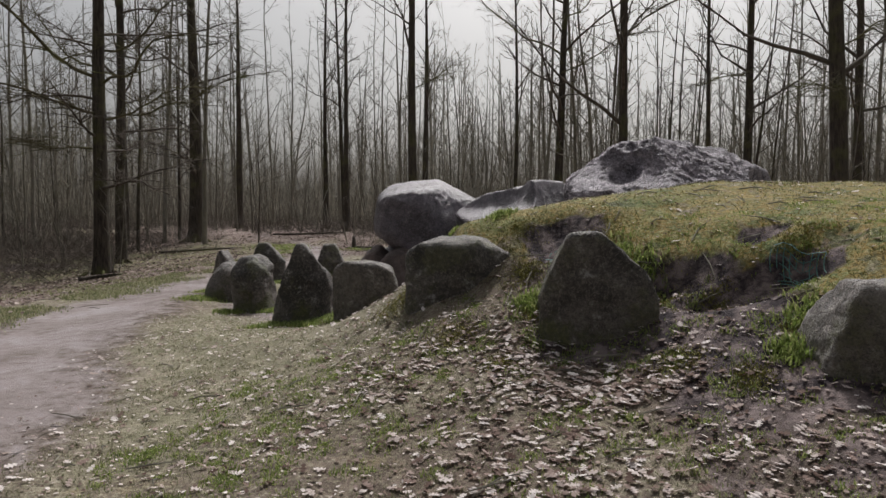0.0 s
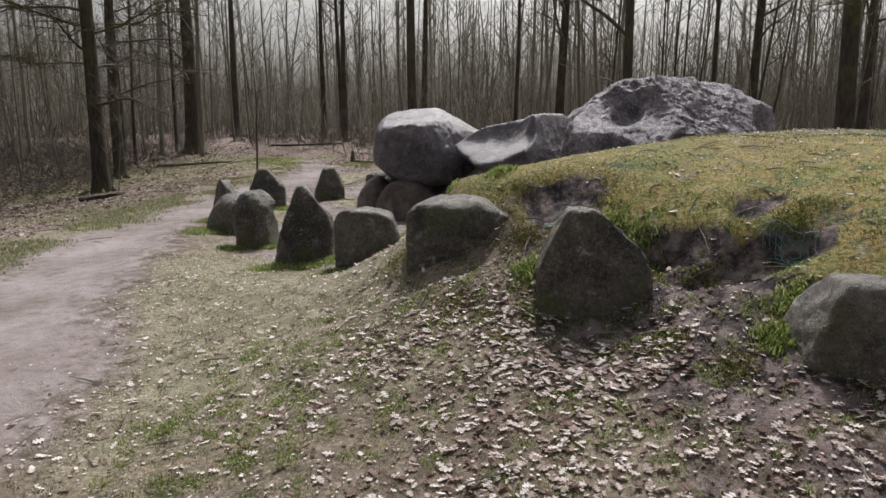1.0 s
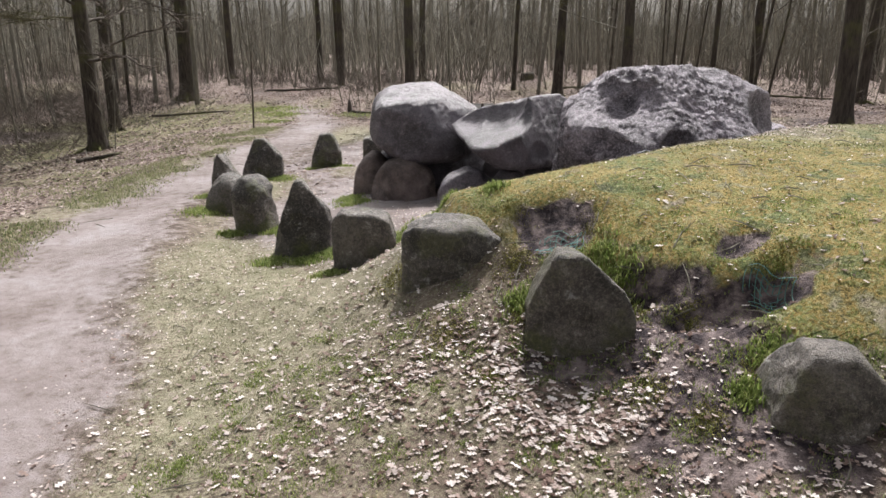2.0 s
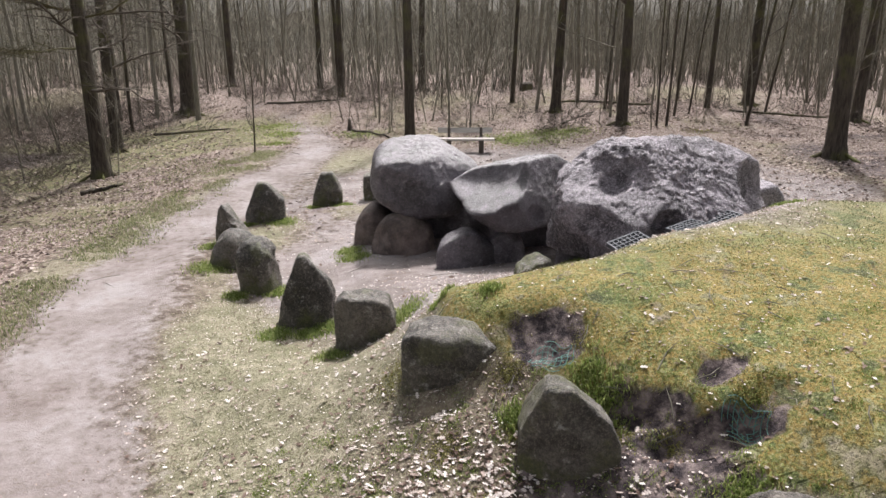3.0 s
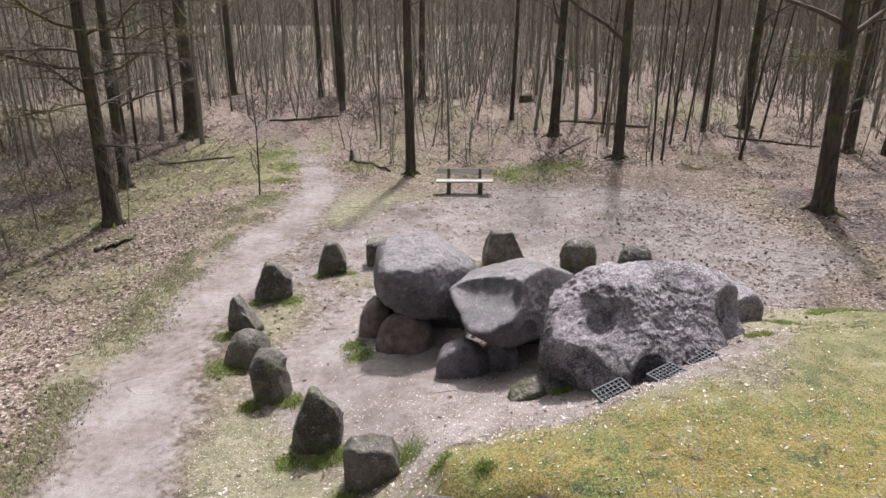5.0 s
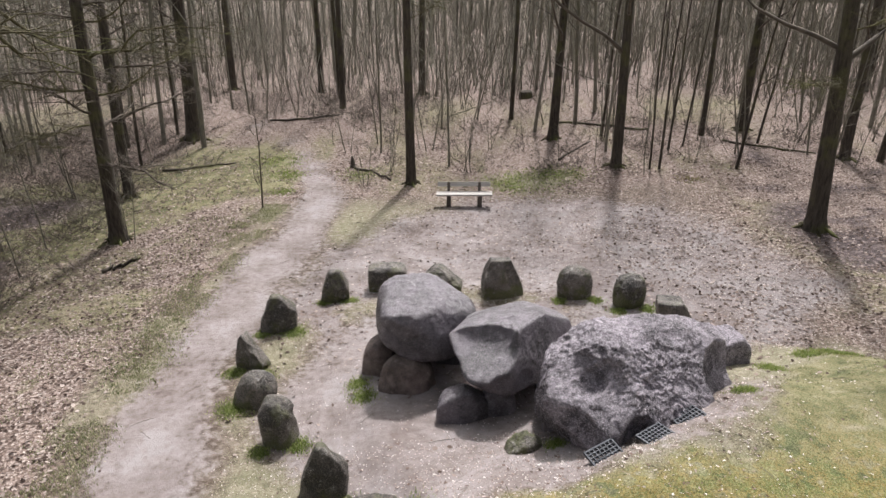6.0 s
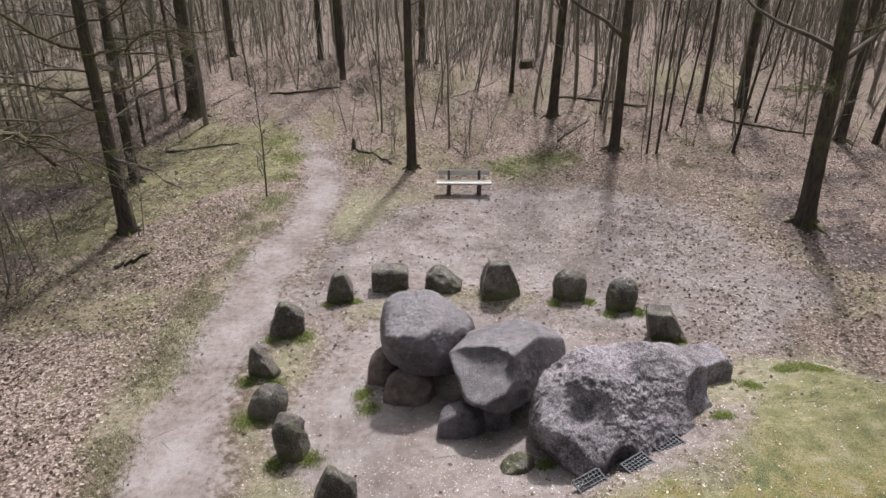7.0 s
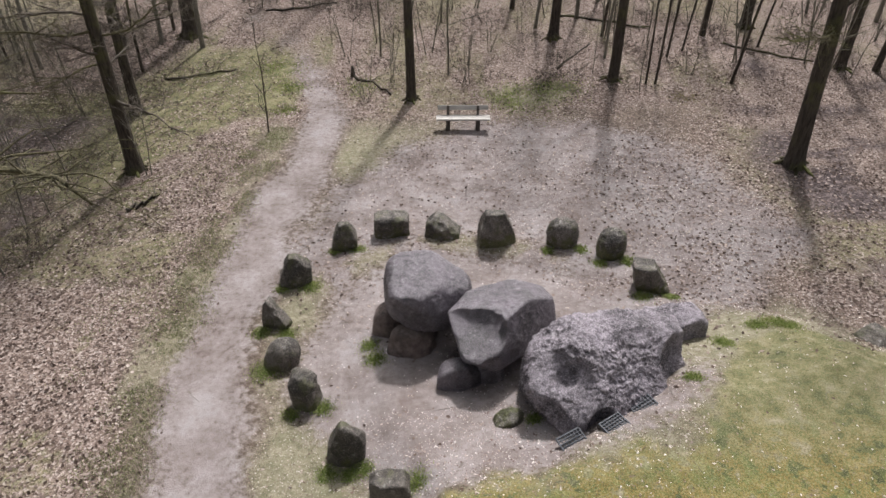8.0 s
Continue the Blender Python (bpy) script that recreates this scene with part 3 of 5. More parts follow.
cap_c = boulder("capstone", [(0.41, -0.62, 0.67, 0.64), (-0.31, -0.6, 0.73, 0.88), (-1, 0.12, 0.1, 1.34), (-0.85, -0.5, 0.1, 1.46), (-0.53, -0.03, 0.85, 0.95), (0, 0.05, 1, 0.76), (0.35, 0, 1, 0.96), (1, 0.1, 0.1, 1.68), (0.75, -0.55, 0.3, 1.18), (-0.1, 1, 0.2, 0.88),
                (0.15, -1, -0.1, 1.16), (-0.75, -0.55, -0.5, 1.36), (0, 0, -1, 0.75), (-0.5, 0.7, 0.4, 1.15)],
                24, 12, 0.075, CAP_ROUGH, subdiv=7, fine=0.50, craggy=0.30, micro=0.026, chips=12, chip=0.8,
                notches=[((-0.22, -0.40, 0.89), (-0.73, -0.53, 0.29), (-0.62, -0.74, 0.12), (-0.52, -0.40, 0.55)), ((-0.3, -0.3, 0.9), (-0.95, -0.85, 0.10), (-0.75, -0.6, 0.2), (-0.86, -0.74, 0.2))],
                scoops=[(-0.78, -0.64, 0.46, 0.30), (-0.60, -0.55, 0.55, 0.19), (-0.12, -1.24, -0.14, 0.30), (0.86, -0.32, 0.68, 0.24), (0.94, -0.74, 0.64, 0.60)])
cap_c.location = (2.95, 8.95, 1.55)
tagged(cap_c, "huge rugged pale grey granite capstone with deep pits", "capstone", "capstones of the stone tomb")


def standing(w, d, h, seed, apex=0.0, left=0.3, right=0.3, flat=1.0, p=8, mat=KERB, name="kerbstone", sink=0.3, subdiv=5, rough=0.065):
    """An upright boulder on its base point, w wide, d deep, h high: its outline rises straight to the left and right shoulders and from there
    slants to the apex (shares of the half height and half width); flat: where its top is cut off."""
    rs = np.random.RandomState(seed)
    half, c = (h + sink) / 2, (h - sink) / 2
    j = lambda s: (rs.rand() - 0.5) * s
    W, D = w / 2, d / 2

    def facet(sign, z0, ax):
        a, b = Vector((W, 0, z0 * half)), Vector((sign * ax * W + 0.10 * W, 0, 1.03 * half))
        n = Vector((b.z - a.z, 0, a.x - b.x)).normalized()
        return (sign * n.x, j(.25), n.z, n.dot(a))

    pl = [(0, 0, -1, half), (-0.35 + j(.2), -1, .10, D), (0.40 + j(.2), -1, .18, D), (j(.4), 1, .10, D), (1, j(.4), .10, W), (-1, j(.4), .08, W),
          facet(1, right, apex), facet(-1, left, apex), (j(.25), -0.12 + j(.2), 1, half * flat), (j(.3), -0.75, 0.65, 0.93 * (D * .75 + half * .65))]
    ob = boulder(name, pl, p * 1.35, seed, rough, mat, subdiv, fine=0.35, scale=max(w, h) * 0.7, craggy=0.4, micro=0.006, chips=7, chip=0.8)
    for v in ob.data.vertices:
        v.co.z += c
    return ob


def kerbstone(w, d, h, seed, cuts, p=16, rough=0.045, sink=0.3, chips=4):
    """An upright boulder on its base point; cuts are planes in a box from -1 to 1 along its width, depth and height."""
    W, D, H = w / 2, d / 2, h / 2
    planes = []
    for nx, ny, nz, dist in [(1, 0, 0, 1), (-1, 0, 0, 1), (0, 1, 0, 1), (0, -1, 0, 1), (0, 0, 1, 1), (0, 0, -1, 1 + 2 * sink / h)] + list(cuts):
        n = Vector((nx, ny, nz)).normalized()
        v = Vector((n.x / W, n.y / D, n.z / H))
        planes.append((v.x, v.y, v.z, dist / v.length))
    ob = boulder("kerbstone", planes, p * 1.7, seed, rough, KERB, 5, fine=0.45, scale=max(w, h) * 0.7, craggy=0.5, micro=0.006, chips=chips, chip=0.6)
    for v in ob.data.vertices:
        v.co.z += H
    return ob


DOME = [(-0.6, 0, 0.8, 1.02), (0.6, 0, 0.8, 1.02), (0, -0.65, 0.75, 1.0), (0, 0.65, 0.75, 1.0), (-0.7, -0.7, 0.1, 1.1), (0.7, -0.7, 0.1, 1.1), (0.7, 0.7, 0, 1.15), (-0.7, 0.7, 0, 1.15)]
KERBS = [
    # x, y, foot, top, width, depth, turn, tilt, crispness, cuts, label
    (-2.50, 14.95, 0.0, 0.77, 0.66, 0.52, 6, 0, 14, [(-0.93, 0, 0.37, 0.72), (0.88, 0, 0.47, 0.84), (0.1, -0.85, 0.5, 0.88), (-0.6, -0.75, 0.2, 0.9), (0, 0.8, 0.6, 0.9)], "small truncated dark kerbstone with grass at its foot"),
    (-1.28, 15.52, 0.05, 0.66, 0.93, 0.55, 3, 0, 14, [(-0.4, 0, 0.9, 1.12), (0.45, -0.1, 0.9, 1.1), (-0.05, -0.75, 0.65, 1.15), (-0.7, -0.7, 0, 1.15), (0.6, -0.8, 0, 1.1)], "low blocky flat-topped kerbstone on bare sand"),
    (0.10, 15.40, 0.06, 0.66, 0.92, 0.60, -8, 0, 14, [(0.78, 0, 0.625, 0.52), (-0.81, 0, 0.58, 0.95), (0.1, -0.7, 0.7, 0.75), (-0.5, -0.8, 0.1, 0.95), (0.6, -0.75, 0.2, 0.85)], "low slanting grey kerbstone on bare sand"),
    (1.56, 15.12, 0.1, 1.00, 0.98, 0.60, 5, 0, 18, [(0.925, 0, 0.38, 0.68), (-0.95, 0, 0.3, 0.92), (-0.15, -0.85, 0.45, 0.92), (0.6, -0.75, 0.25, 0.72), (0.1, 0.8, 0.5, 0.95)], "tall faceted grey-green kerbstone with a sloping side"),
    (3.28, 15.00, 0.15, 0.96, 0.92, 0.78, 0, 0, 1.9, DOME, "rounded dark kerbstone with grass at its foot"),
    (4.42, 14.42, 0.25, 1.02, 0.82, 0.75, 20, 8, 1.9, DOME + [(-0.5, -0.3, 0.8, 0.93)], "rounded dark kerbstone with grass at its foot"),
    (5.02, 12.78, 0.33, 1.04, 0.92, 0.66, -14, 0, 26, [(0.9, 0.1, 0.43, 0.50), (-0.97, -0.1, -0.2, 0.88), (-0.1, -0.96, -0.12, 0.80), (0.55, -0.8, 0.1, 0.72), (0, 0.95, 0.2, 0.85)], "angular leaning kerbstone with a pale flat top"),
    (-3.52, 13.40, 0.0, 0.86, 0.78, 0.58, 10, 0, 18, [(-0.9, 0, 0.43, 0.70), (0.72, 0, 0.69, 0.82), (0.05, -0.88, 0.45, 0.90), (-0.65, -0.7, 0.25, 0.78), (0.6, -0.75, 0.1, 0.95), (0, 0.8, 0.55, 0.85)], "pointed dark kerbstone with grass beside it"),
    (-3.66, 11.80, 0.0, 0.86, 0.58, 0.36, -12, 0, 20, [(0.66, 0, 0.75, 0.22), (-0.97, 0, 0.2, 0.92), (0.1, -0.9, 0.4, 0.75), (0.45, 0.8, 0.4, 0.75)], "thin pointed kerbstone slab with a slanting edge"),
    (-3.38, 10.60, 0.05, 0.72, 0.76, 0.64, 20, 24, 2.3, DOME + [(0.4, -0.5, 0.75, 0.95)], "smooth egg-shaped leaning grey kerbstone"),
    (-2.64, 9.48, 0.0, 0.80, 0.52, 0.46, -12, -5, 9, [(-0.55, -0.2, 0.8, 1.05), (0.65, -0.1, 0.75, 1.0), (0, -0.7, 0.7, 0.98), (-0.7, -0.7, 0, 1.1), (0.7, -0.7, 0.1, 1.05)], "upright lumpy grey kerbstone with grass at its foot"),
    (-1.68, 8.14, 0.0, 1.01, 0.70, 0.50, 3, 0, 18, [(-0.87, 0, 0.49, 0.66), (0.68, 0, 0.73, 0.78), (-0.5, -0.84, 0.2, 0.80), (0.5, -0.82, 0.25, 0.78), (0.1, 0.8, 0.6, 0.72), (0.96, 0, 0.25, 0.92)], "tall pointed dark kerbstone standing beside the path"),
    (-0.80, 7.12, 0.1, 0.86, 0.70, 0.52, 4, 0, 20, [(-0.72, -0.68, 0.05, 0.92), (0.22, -0.95, 0.15, 0.88), (0.25, -0.05, 0.95, 1.0), (-0.75, 0, 0.65, 1.22), (0.95, 0, 0.3, 0.98), (0, 0.9, 0.3, 0.95)], "blocky dark kerbstone with grass beside it"),
    (0.14, 5.58, 0.36, 1.18, 0.86, 0.62, -8, 0, 13, [(-0.5, 0, 0.86, 1.10), (0.5, 0, 0.86, 1.02), (0.0, -0.6, 0.8, 1.20), (-0.1, -0.08, 1, 0.97), (-0.5, -0.85, 0.15, 1.02), (0.45, -0.88, 0.15, 1.0), (0, 0.7, 0.7, 1.1)], "broad flat-topped mossy kerbstone in the mound's edge"),
    (1.00, 4.42, 0.40, 1.21, 0.74, 0.50, -8, 0, 22, [(-0.90, 0, 0.44, 0.88), (0.62, 0.15, 0.77, 0.70), (0.90, 0.12, 0.42, 0.80), (0.08, -0.98, 0.18, 0.88), (-0.5, -0.86, 0.1, 0.88), (0.1, 0.8, 0.6, 0.85)], "large fin-shaped kerbstone with a pale edge and green foot"),
    (2.17, 3.34, 0.20, 1.00, 0.64, 0.52, -10, 0, 13, [(-0.92, -0.1, 0.38, 0.88), (0.72, 0, 0.7, 0.92), (0.0, -0.85, 0.5, 0.98), (-0.55, -0.83, 0.05, 0.92), (0.55, -0.8, 0.2, 0.95), (0, 0.7, 0.7, 1.0)], "dark mossy kerbstone in the foot of the mound"),
    (9.35, 10.75, 0.30, 0.78, 0.75, 0.60, 15, 0, 14, [(-0.7, 0, 0.7, 0.8), (0.6, 0, 0.8, 0.95), (0, -0.75, 0.66, 0.95), (0.5, -0.8, 0.2, 0.95)], "small grey kerbstone beyond the grassy end of the mound"),
]
for i, (x, y, foot, top, w, d, turn, tilt, p, cuts, label) in enumerate(KERBS):
    ob = kerbstone(w, d, top - foot, 100 + i, cuts, p)
    ob.matrix_world = pose(x, y, foot, 0, tilt, turn)
    tagged(ob, label, "kerbstone", "oval ring of kerbstones")
end_stone = boulder("end_stone", [(-0.1, -0.1, 1, 0.36), (0.75, 0.1, 0.62, 0.60), (1, -0.2, 0.1, 0.66), (0.3, -0.95, 0.1, 0.36), (-1, 0, 0, 0.62), (0, 1, 0.1, 0.38), (0, 0, -1, 0.75), (0.75, -0.65, 0.2, 0.58)], 18, 131, 0.06, CAP_ROUGH, 5, fine=0.35, scale=0.7, craggy=0.6, micro=0.01, chips=4, chip=0.7)
end_stone.location = (4.88, 10.62, 1.02)
tagged(end_stone, "pale grey wedge-shaped end stone behind the large capstone", "boulder")

SUPPORTS = [
    # x, y, top, width, depth, turn, crispness
    (-0.56, 10.80, 0.92, 1.02, 0.50, 0, 5), (-1.12, 11.50, 0.90, 0.66, 0.55, 0, 5), (0.42, 9.72, 0.92, 0.86, 0.50, 8, 7), (1.02, 9.90, 0.90, 0.60, 0.5, -5, 6),
    # the last two are unseen, added at the back to darken the chamber
    (0.30, 11.95, 1.05, 1.2, 0.6, 0, 8), (1.95, 10.9, 1.05, 1.1, 0.6, -20, 8), (2.05, 9.1, 1.15, 0.7, 0.6, 0, 8), (3.9, 9.7, 1.2, 0.9, 0.6, 30, 8), (1.2, 11.6, 1.05, 0.9, 0.5, -8, 8), (-0.7, 12.0, 1.0, 0.8, 0.5, 20, 7),
]
for i, (x, y, top, w, d, turn, p) in enumerate(SUPPORTS):
    z = at_land(x, y)
    ob = standing(w, d, max(top - z, 0.2), 200 + i, 0.0, 0.4, 0.45, 1.0, p, SUPPORT if i < 2 else CAP, "support_stone", rough=0.05)
    ob.matrix_world = pose(x, y, z, 0, 0, turn)
    tagged(ob, "dark brown upright boulder carrying a capstone", "support stone", "uprights under the capstones")
low_stone = standing(0.62, 0.45, 0.20, 230, 0.1, 0.2, 0.3, 1.0, 6, KERB, "boulder")
low_stone.matrix_world = pose(1.32, 8.45, at_land(1.32, 8.45), 0, 0, 10)
tagged(low_stone, "low half-buried pale boulder with moss", "boulder")


# ---- bench ----
def box(bm, cx, cy, cz, sx, sy, sz, turn=0.0, bevel=0.008):
    g = bmesh.ops.create_cube(bm, size=1, matrix=pose(cx, cy, cz, turn, 0, 0) @ Matrix.Diagonal((sx, sy, sz, 1)))
    if bevel:
        es = list({e for v in g["verts"] for e in v.link_edges})
        bmesh.ops.bevel(bm, geom=es, offset=bevel, segments=2, affect="EDGES")
    return bm


WOOD = plain_material("weathered_wood", [(0.3, (0.34, 0.32, 0.30)), (0.7, (0.58, 0.56, 0.53))], 14, 0.8, strength=0.4, stretch=(0.12, 1, 1))
DARKWOOD = plain_material("dark_post_wood", [(0.3, (0.045, 0.038, 0.032)), (0.7, (0.13, 0.11, 0.095))], 14, 0.85, strength=0.4, stretch=(1, 1, 0.15))


def build_bench():
    b = new("bench")
    for y in (-0.13, 0.07):
        part("seat_plank", box(bmesh.new(), 0, y, 0.41, 1.86, 0.18, 0.055), WOOD, b)
    part("back_plank", box(bmesh.new(), 0, 0.27, 0.66, 1.76, 0.045, 0.16, -10), WOOD, b)
    for x in (-0.52, 0.52):
        leg = part("leg", box(bmesh.new(), x, 0.0, 0.13, 0.14, 0.36, 0.50), DARKWOOD, b)
        part("back_post", box(bmesh.new(), x, 0.22, 0.48, 0.09, 0.07, 0.52, -10), DARKWOOD, b)
    return tagged(b, "weathered wooden park bench facing the tomb", "bench")


bench = build_bench()
bench.matrix_world = pose(0.83, 21.95, at_land(0.83, 21.95) + 0.0, 0, 0, 0)


# ---- trees ----
class Tubes:
    def __init__(self):
        self.v, self.f = [], []

    def tube(self, pts, rad, sides):
        n0 = len(self.v)
        prev = None
        for i, p in enumerate(pts):
            d = (pts[min(i + 1, len(pts) - 1)] - pts[max(i - 1, 0)]).normalized()
            a = d.cross(Vector((0.31, 0.87, 0.12)) if abs(d.z) > 0.6 else Vector((0, 0, 1))).normalized()
            b = d.cross(a)
            for k in range(sides):
                t = 2 * math.pi * k / sides
                self.v.append(p + (a * math.cos(t) + b * math.sin(t)) * rad[i])
        for i in range(len(pts) - 1):
            for k in range(sides):
                q = n0 + i * sides
                self.f.append((q + k, q + (k + 1) % sides, q + sides + (k + 1) % sides, q + sides + k))
        self.f.append(tuple(n0 + (len(pts) - 1) * sides + k for k in range(sides)))


def limb(tubes, rng, p, d, length, r0, r1, segs, sides, wobble, lift):
    pts, rad = [p.copy()], [r0]
    d = d.normalized()
    for i in range(segs):
        d = (d + Vector((rng.gauss(0, wobble), rng.gauss(0, wobble), rng.gauss(0, wobble) + lift))).normalized()
        p = p + d * (length / segs)
        pts.append(p.copy())
        rad.append(r0 + (r1 - r0) * (i + 1) / segs)
    tubes.tube(pts, rad, sides)
    return pts, rad


def along(pts, rad, s):
    f = s * (len(pts) - 1)
    i = min(int(f), len(pts) - 2)
    f -= i
    return pts[i].lerp(pts[i + 1], f), (pts[i + 1] - pts[i]).normalized(), rad[i] + (rad[i + 1] - rad[i]) * f


def side_way(rng, d, spread, up):
    a = rng.uniform(0, 2 * math.pi)
    w = Vector((math.cos(a), math.sin(a), up))
    return (d * (1 - spread) + w * spread).normalized()


def tree_meshes(seed, height, r, first, limbs, reach, up, branch=6, twig=4, crook=0.035, droop=0.0, flare=1.5, sides=12, cheap=False):
    """Trunk and crown of a leafless tree: first: height of the lowest limb; reach: length of the longest limb."""
    rng = random.Random(seed)
    trunk, crown = Tubes(), Tubes()
    n = 16
    pts, rad, p, lean = [], [], Vector((0, 0, -0.25)), Vector((rng.gauss(0, crook), rng.gauss(0, crook), 0))
    for i in range(n + 1):
        s = i / n
        pts.append(Vector((p.x, p.y, -0.25 + s * (height + 0.25))))
        rad.append(r * (1 - 0.88 * s ** 1.1) * (1 + (flare - 1) * math.exp(-s * 45)))
        lean = lean * 0.8 + Vector((rng.gauss(0, crook), rng.gauss(0, crook), 0))
        p = p + lean * height / n
    pts.insert(1, pts[0].lerp(pts[1], 0.3)); rad.insert(1, r * (1 + (flare - 1) * 0.45))
    pts.insert(2, pts[0].lerp(pts[2], 0.55)); rad.insert(2, r * (1 + (flare - 1) * 0.12))
    trunk.tube(pts, rad, sides)
    for k in range(limbs):
        s = first / height + (1 - first / height) * ((k + rng.random()) / limbs) ** 0.9
        q, d, rr = along(pts, rad, min(0.985, s))
        size = reach * (1.05 - 0.75 * (s - first / height) / (1 - first / height)) * rng.uniform(0.55, 1.1)
        w = side_way(rng, d, 0.8, up + rng.gauss(0, 0.18))
        lp, lr = limb(crown, rng, q, w, size, min(rr * 0.5, 0.014 + size * 0.012), 0.009, 5 if cheap else 6, 4 if cheap else 5, 0.14, 0.04 - droop)
        for b in range(branch):
            bs = rng.uniform(0.2, 0.97)
            q2, d2, r2 = along(lp, lr, bs)
            blen = size * rng.uniform(0.22, 0.5) * (1.1 - 0.5 * bs)
            bp, br = limb(crown, rng, q2, side_way(rng, d2, 0.6, 0.15 - droop * 2), blen, r2 * 0.6, 0.005, 3 if cheap else 4, 3, 0.18, 0.03 - droop)
            for t in range(twig):
                q3, d3, r3 = along(bp, br, rng.uniform(0.25, 1.0))
                limb(crown, rng, q3, side_way(rng, d3, 0.55, 0.1 - droop * 2), blen * rng.uniform(0.25, 0.6), min(r3 * 0.7, 0.007), 0.003, 1 if cheap else 2, 3, 0.2, 0.02 - droop)
    return trunk, crown


def make_tree(seed, label, mat=BARK, category="tree", name="tree", twigs=TWIG, **kw):
    trunk, crown = tree_meshes(seed, **kw)
    t = new(name)
    mesh_object("trunk", trunk.v, trunk.f, mat, t, smooth_shade=True)
    mesh_object("crown", crown.v, crown.f, twigs, t, smooth_shade=True)
    return tagged(t, label, category, "leafless trees round the clearing")


# the trees that stand free round the clearing: x, y, radius, lean to the right, kind
OAK = dict(crook=0.010, height=19, first=5.5, limbs=17, reach=6.5, up=0.35)
POLE = dict(crook=0.010, height=18, first=7.5, limbs=15, reach=3.2, up=0.8)
LARCH = dict(crook=0.010, height=20, first=4.2, limbs=26, reach=3.8, up=0.05, droop=0.03, branch=15, twig=8)
SLIM = dict(crook=0.012, height=11, first=3.5, limbs=12, reach=1.8, up=0.9, branch=4, twig=3)
SAPLING = dict(crook=0.02, height=4.2, first=0.9, limbs=12, reach=1.0, up=0.9, branch=4, twig=2)
FREE = [
    (-9.85, 19.6, 0.27, 0.3, LARCH), (-11.35, 24.0, 0.24, 0.5, LARCH), (-14.0, 30.0, 0.2, 0, POLE), (-11.4, 31.3, 0.40, -0.8, LARCH), (-12.9, 43.2, 0.28, -0.8, POLE),
    (-7.3, 42.4, 0.2, 0, POLE), (-5.3, 37.4, 0.2, 0, POLE), (-1.05, 24.35, 0.22, 0, POLE), (-1.1, 42, 0.26, 0, POLE), (5.05, 30.2, 0.26, 1.2, OAK), (6.68, 25.2, 0.24, 0.8, OAK),
    (11.6, 30.0, 0.14, 0, POLE), (13.8, 31.0, 0.27, 0, OAK), (10.87, 18.55, 0.31, -0.6, OAK), (16.0, 26.4, 0.24, 0, OAK), (17.6, 26.6, 0.16, 4, POLE), (3.6, 34.6, 0.14, 0, POLE),
    (8.2, 24.75, 0.06, 2.5, SLIM), (7.85, 24.8, 0.05, 0.5, SLIM), (11.1, 24.8, 0.075, 6, SLIM), (7.2, 30.1, 0.08, 5, SLIM), (-5.9, 21.7, 0.035, 0.5, SAPLING), (-12.4, 32.0, 0.09, 0, SLIM), (-5.8, 40.2, 0.16, -2, POLE), (9.4, 27.6, 0.06, 3, SLIM), (10.2, 28.2, 0.05, 4, SLIM),
]
NEAR = []
for i, (x, y, r, lean, kw) in enumerate(FREE):
    mossy = " with mossy foot" if r > 0.3 else ""
    t = make_tree(300 + i, "tall leafless forest tree with dark rough bark" + mossy, twigs=DARK_TWIG, r=0.82 * r, flare=1.7 if r > 0.25 else 1.35, **kw)
    t.matrix_world = pose(x, y, at_land(x, y), 0, lean, 0)
    NEAR.append(t)

def root_flare(tree, r, seed):
    rng = random.Random(seed)
    n = 6
    for k in range(n):
        a = 2 * math.pi * (k + rng.uniform(-0.3, 0.3)) / n
        d = Vector((math.cos(a), math.sin(a), 0))
        L = r * rng.uniform(1.6, 2.6)
        tb = Tubes()
        tb.tube([d * r * 0.45 + Vector((0, 0, r * 1.5)), d * r * 0.95 + Vector((0, 0, r * 0.55)), d * (r + L * 0.4) + Vector((0, 0, 0.05)), d * (r + L) + Vector((0, 0, -0.1))], [r * 0.22, r * 0.30, r * 0.22, r * 0.08], 7)
        mesh_object("root", tb.v, tb.f, MOSSY_BARK, tree, "moss-covered root flare", smooth_shade=True)


# mossy low limbs of the two near trees
def extra_limb(tree, seed, p, d, length, r, lift, label="mossy crooked limb"):
    rng = random.Random(seed)
    tb = Tubes()
    lp, lr = limb(tb, rng, Vector(p), Vector(d), length, r * 0.75, 0.010, 10, 6, 0.2, lift)
    for k in range(30):
        q, dd, rr = along(lp, lr, rng.uniform(0.12, 1))
        L = rng.uniform(0.4, 1.5)
        bp, br = limb(tb, rng, q, side_way(rng, dd, 0.6, 0.0), L, rr * 0.5, 0.004, 4, 4, 0.2, 0.0)
        for u in range(8):
            q2, d2, r2 = along(bp, br, rng.uniform(0.1, 1))
            limb(tb, rng, q2, side_way(rng, d2, 0.65, 0.05), L * rng.uniform(0.25, 0.6), 0.005, 0.002, 2, 3, 0.25, 0.0)
    mesh_object("limb", tb.v, tb.f, MOSSY_BARK, tree, label, smooth_shade=True)


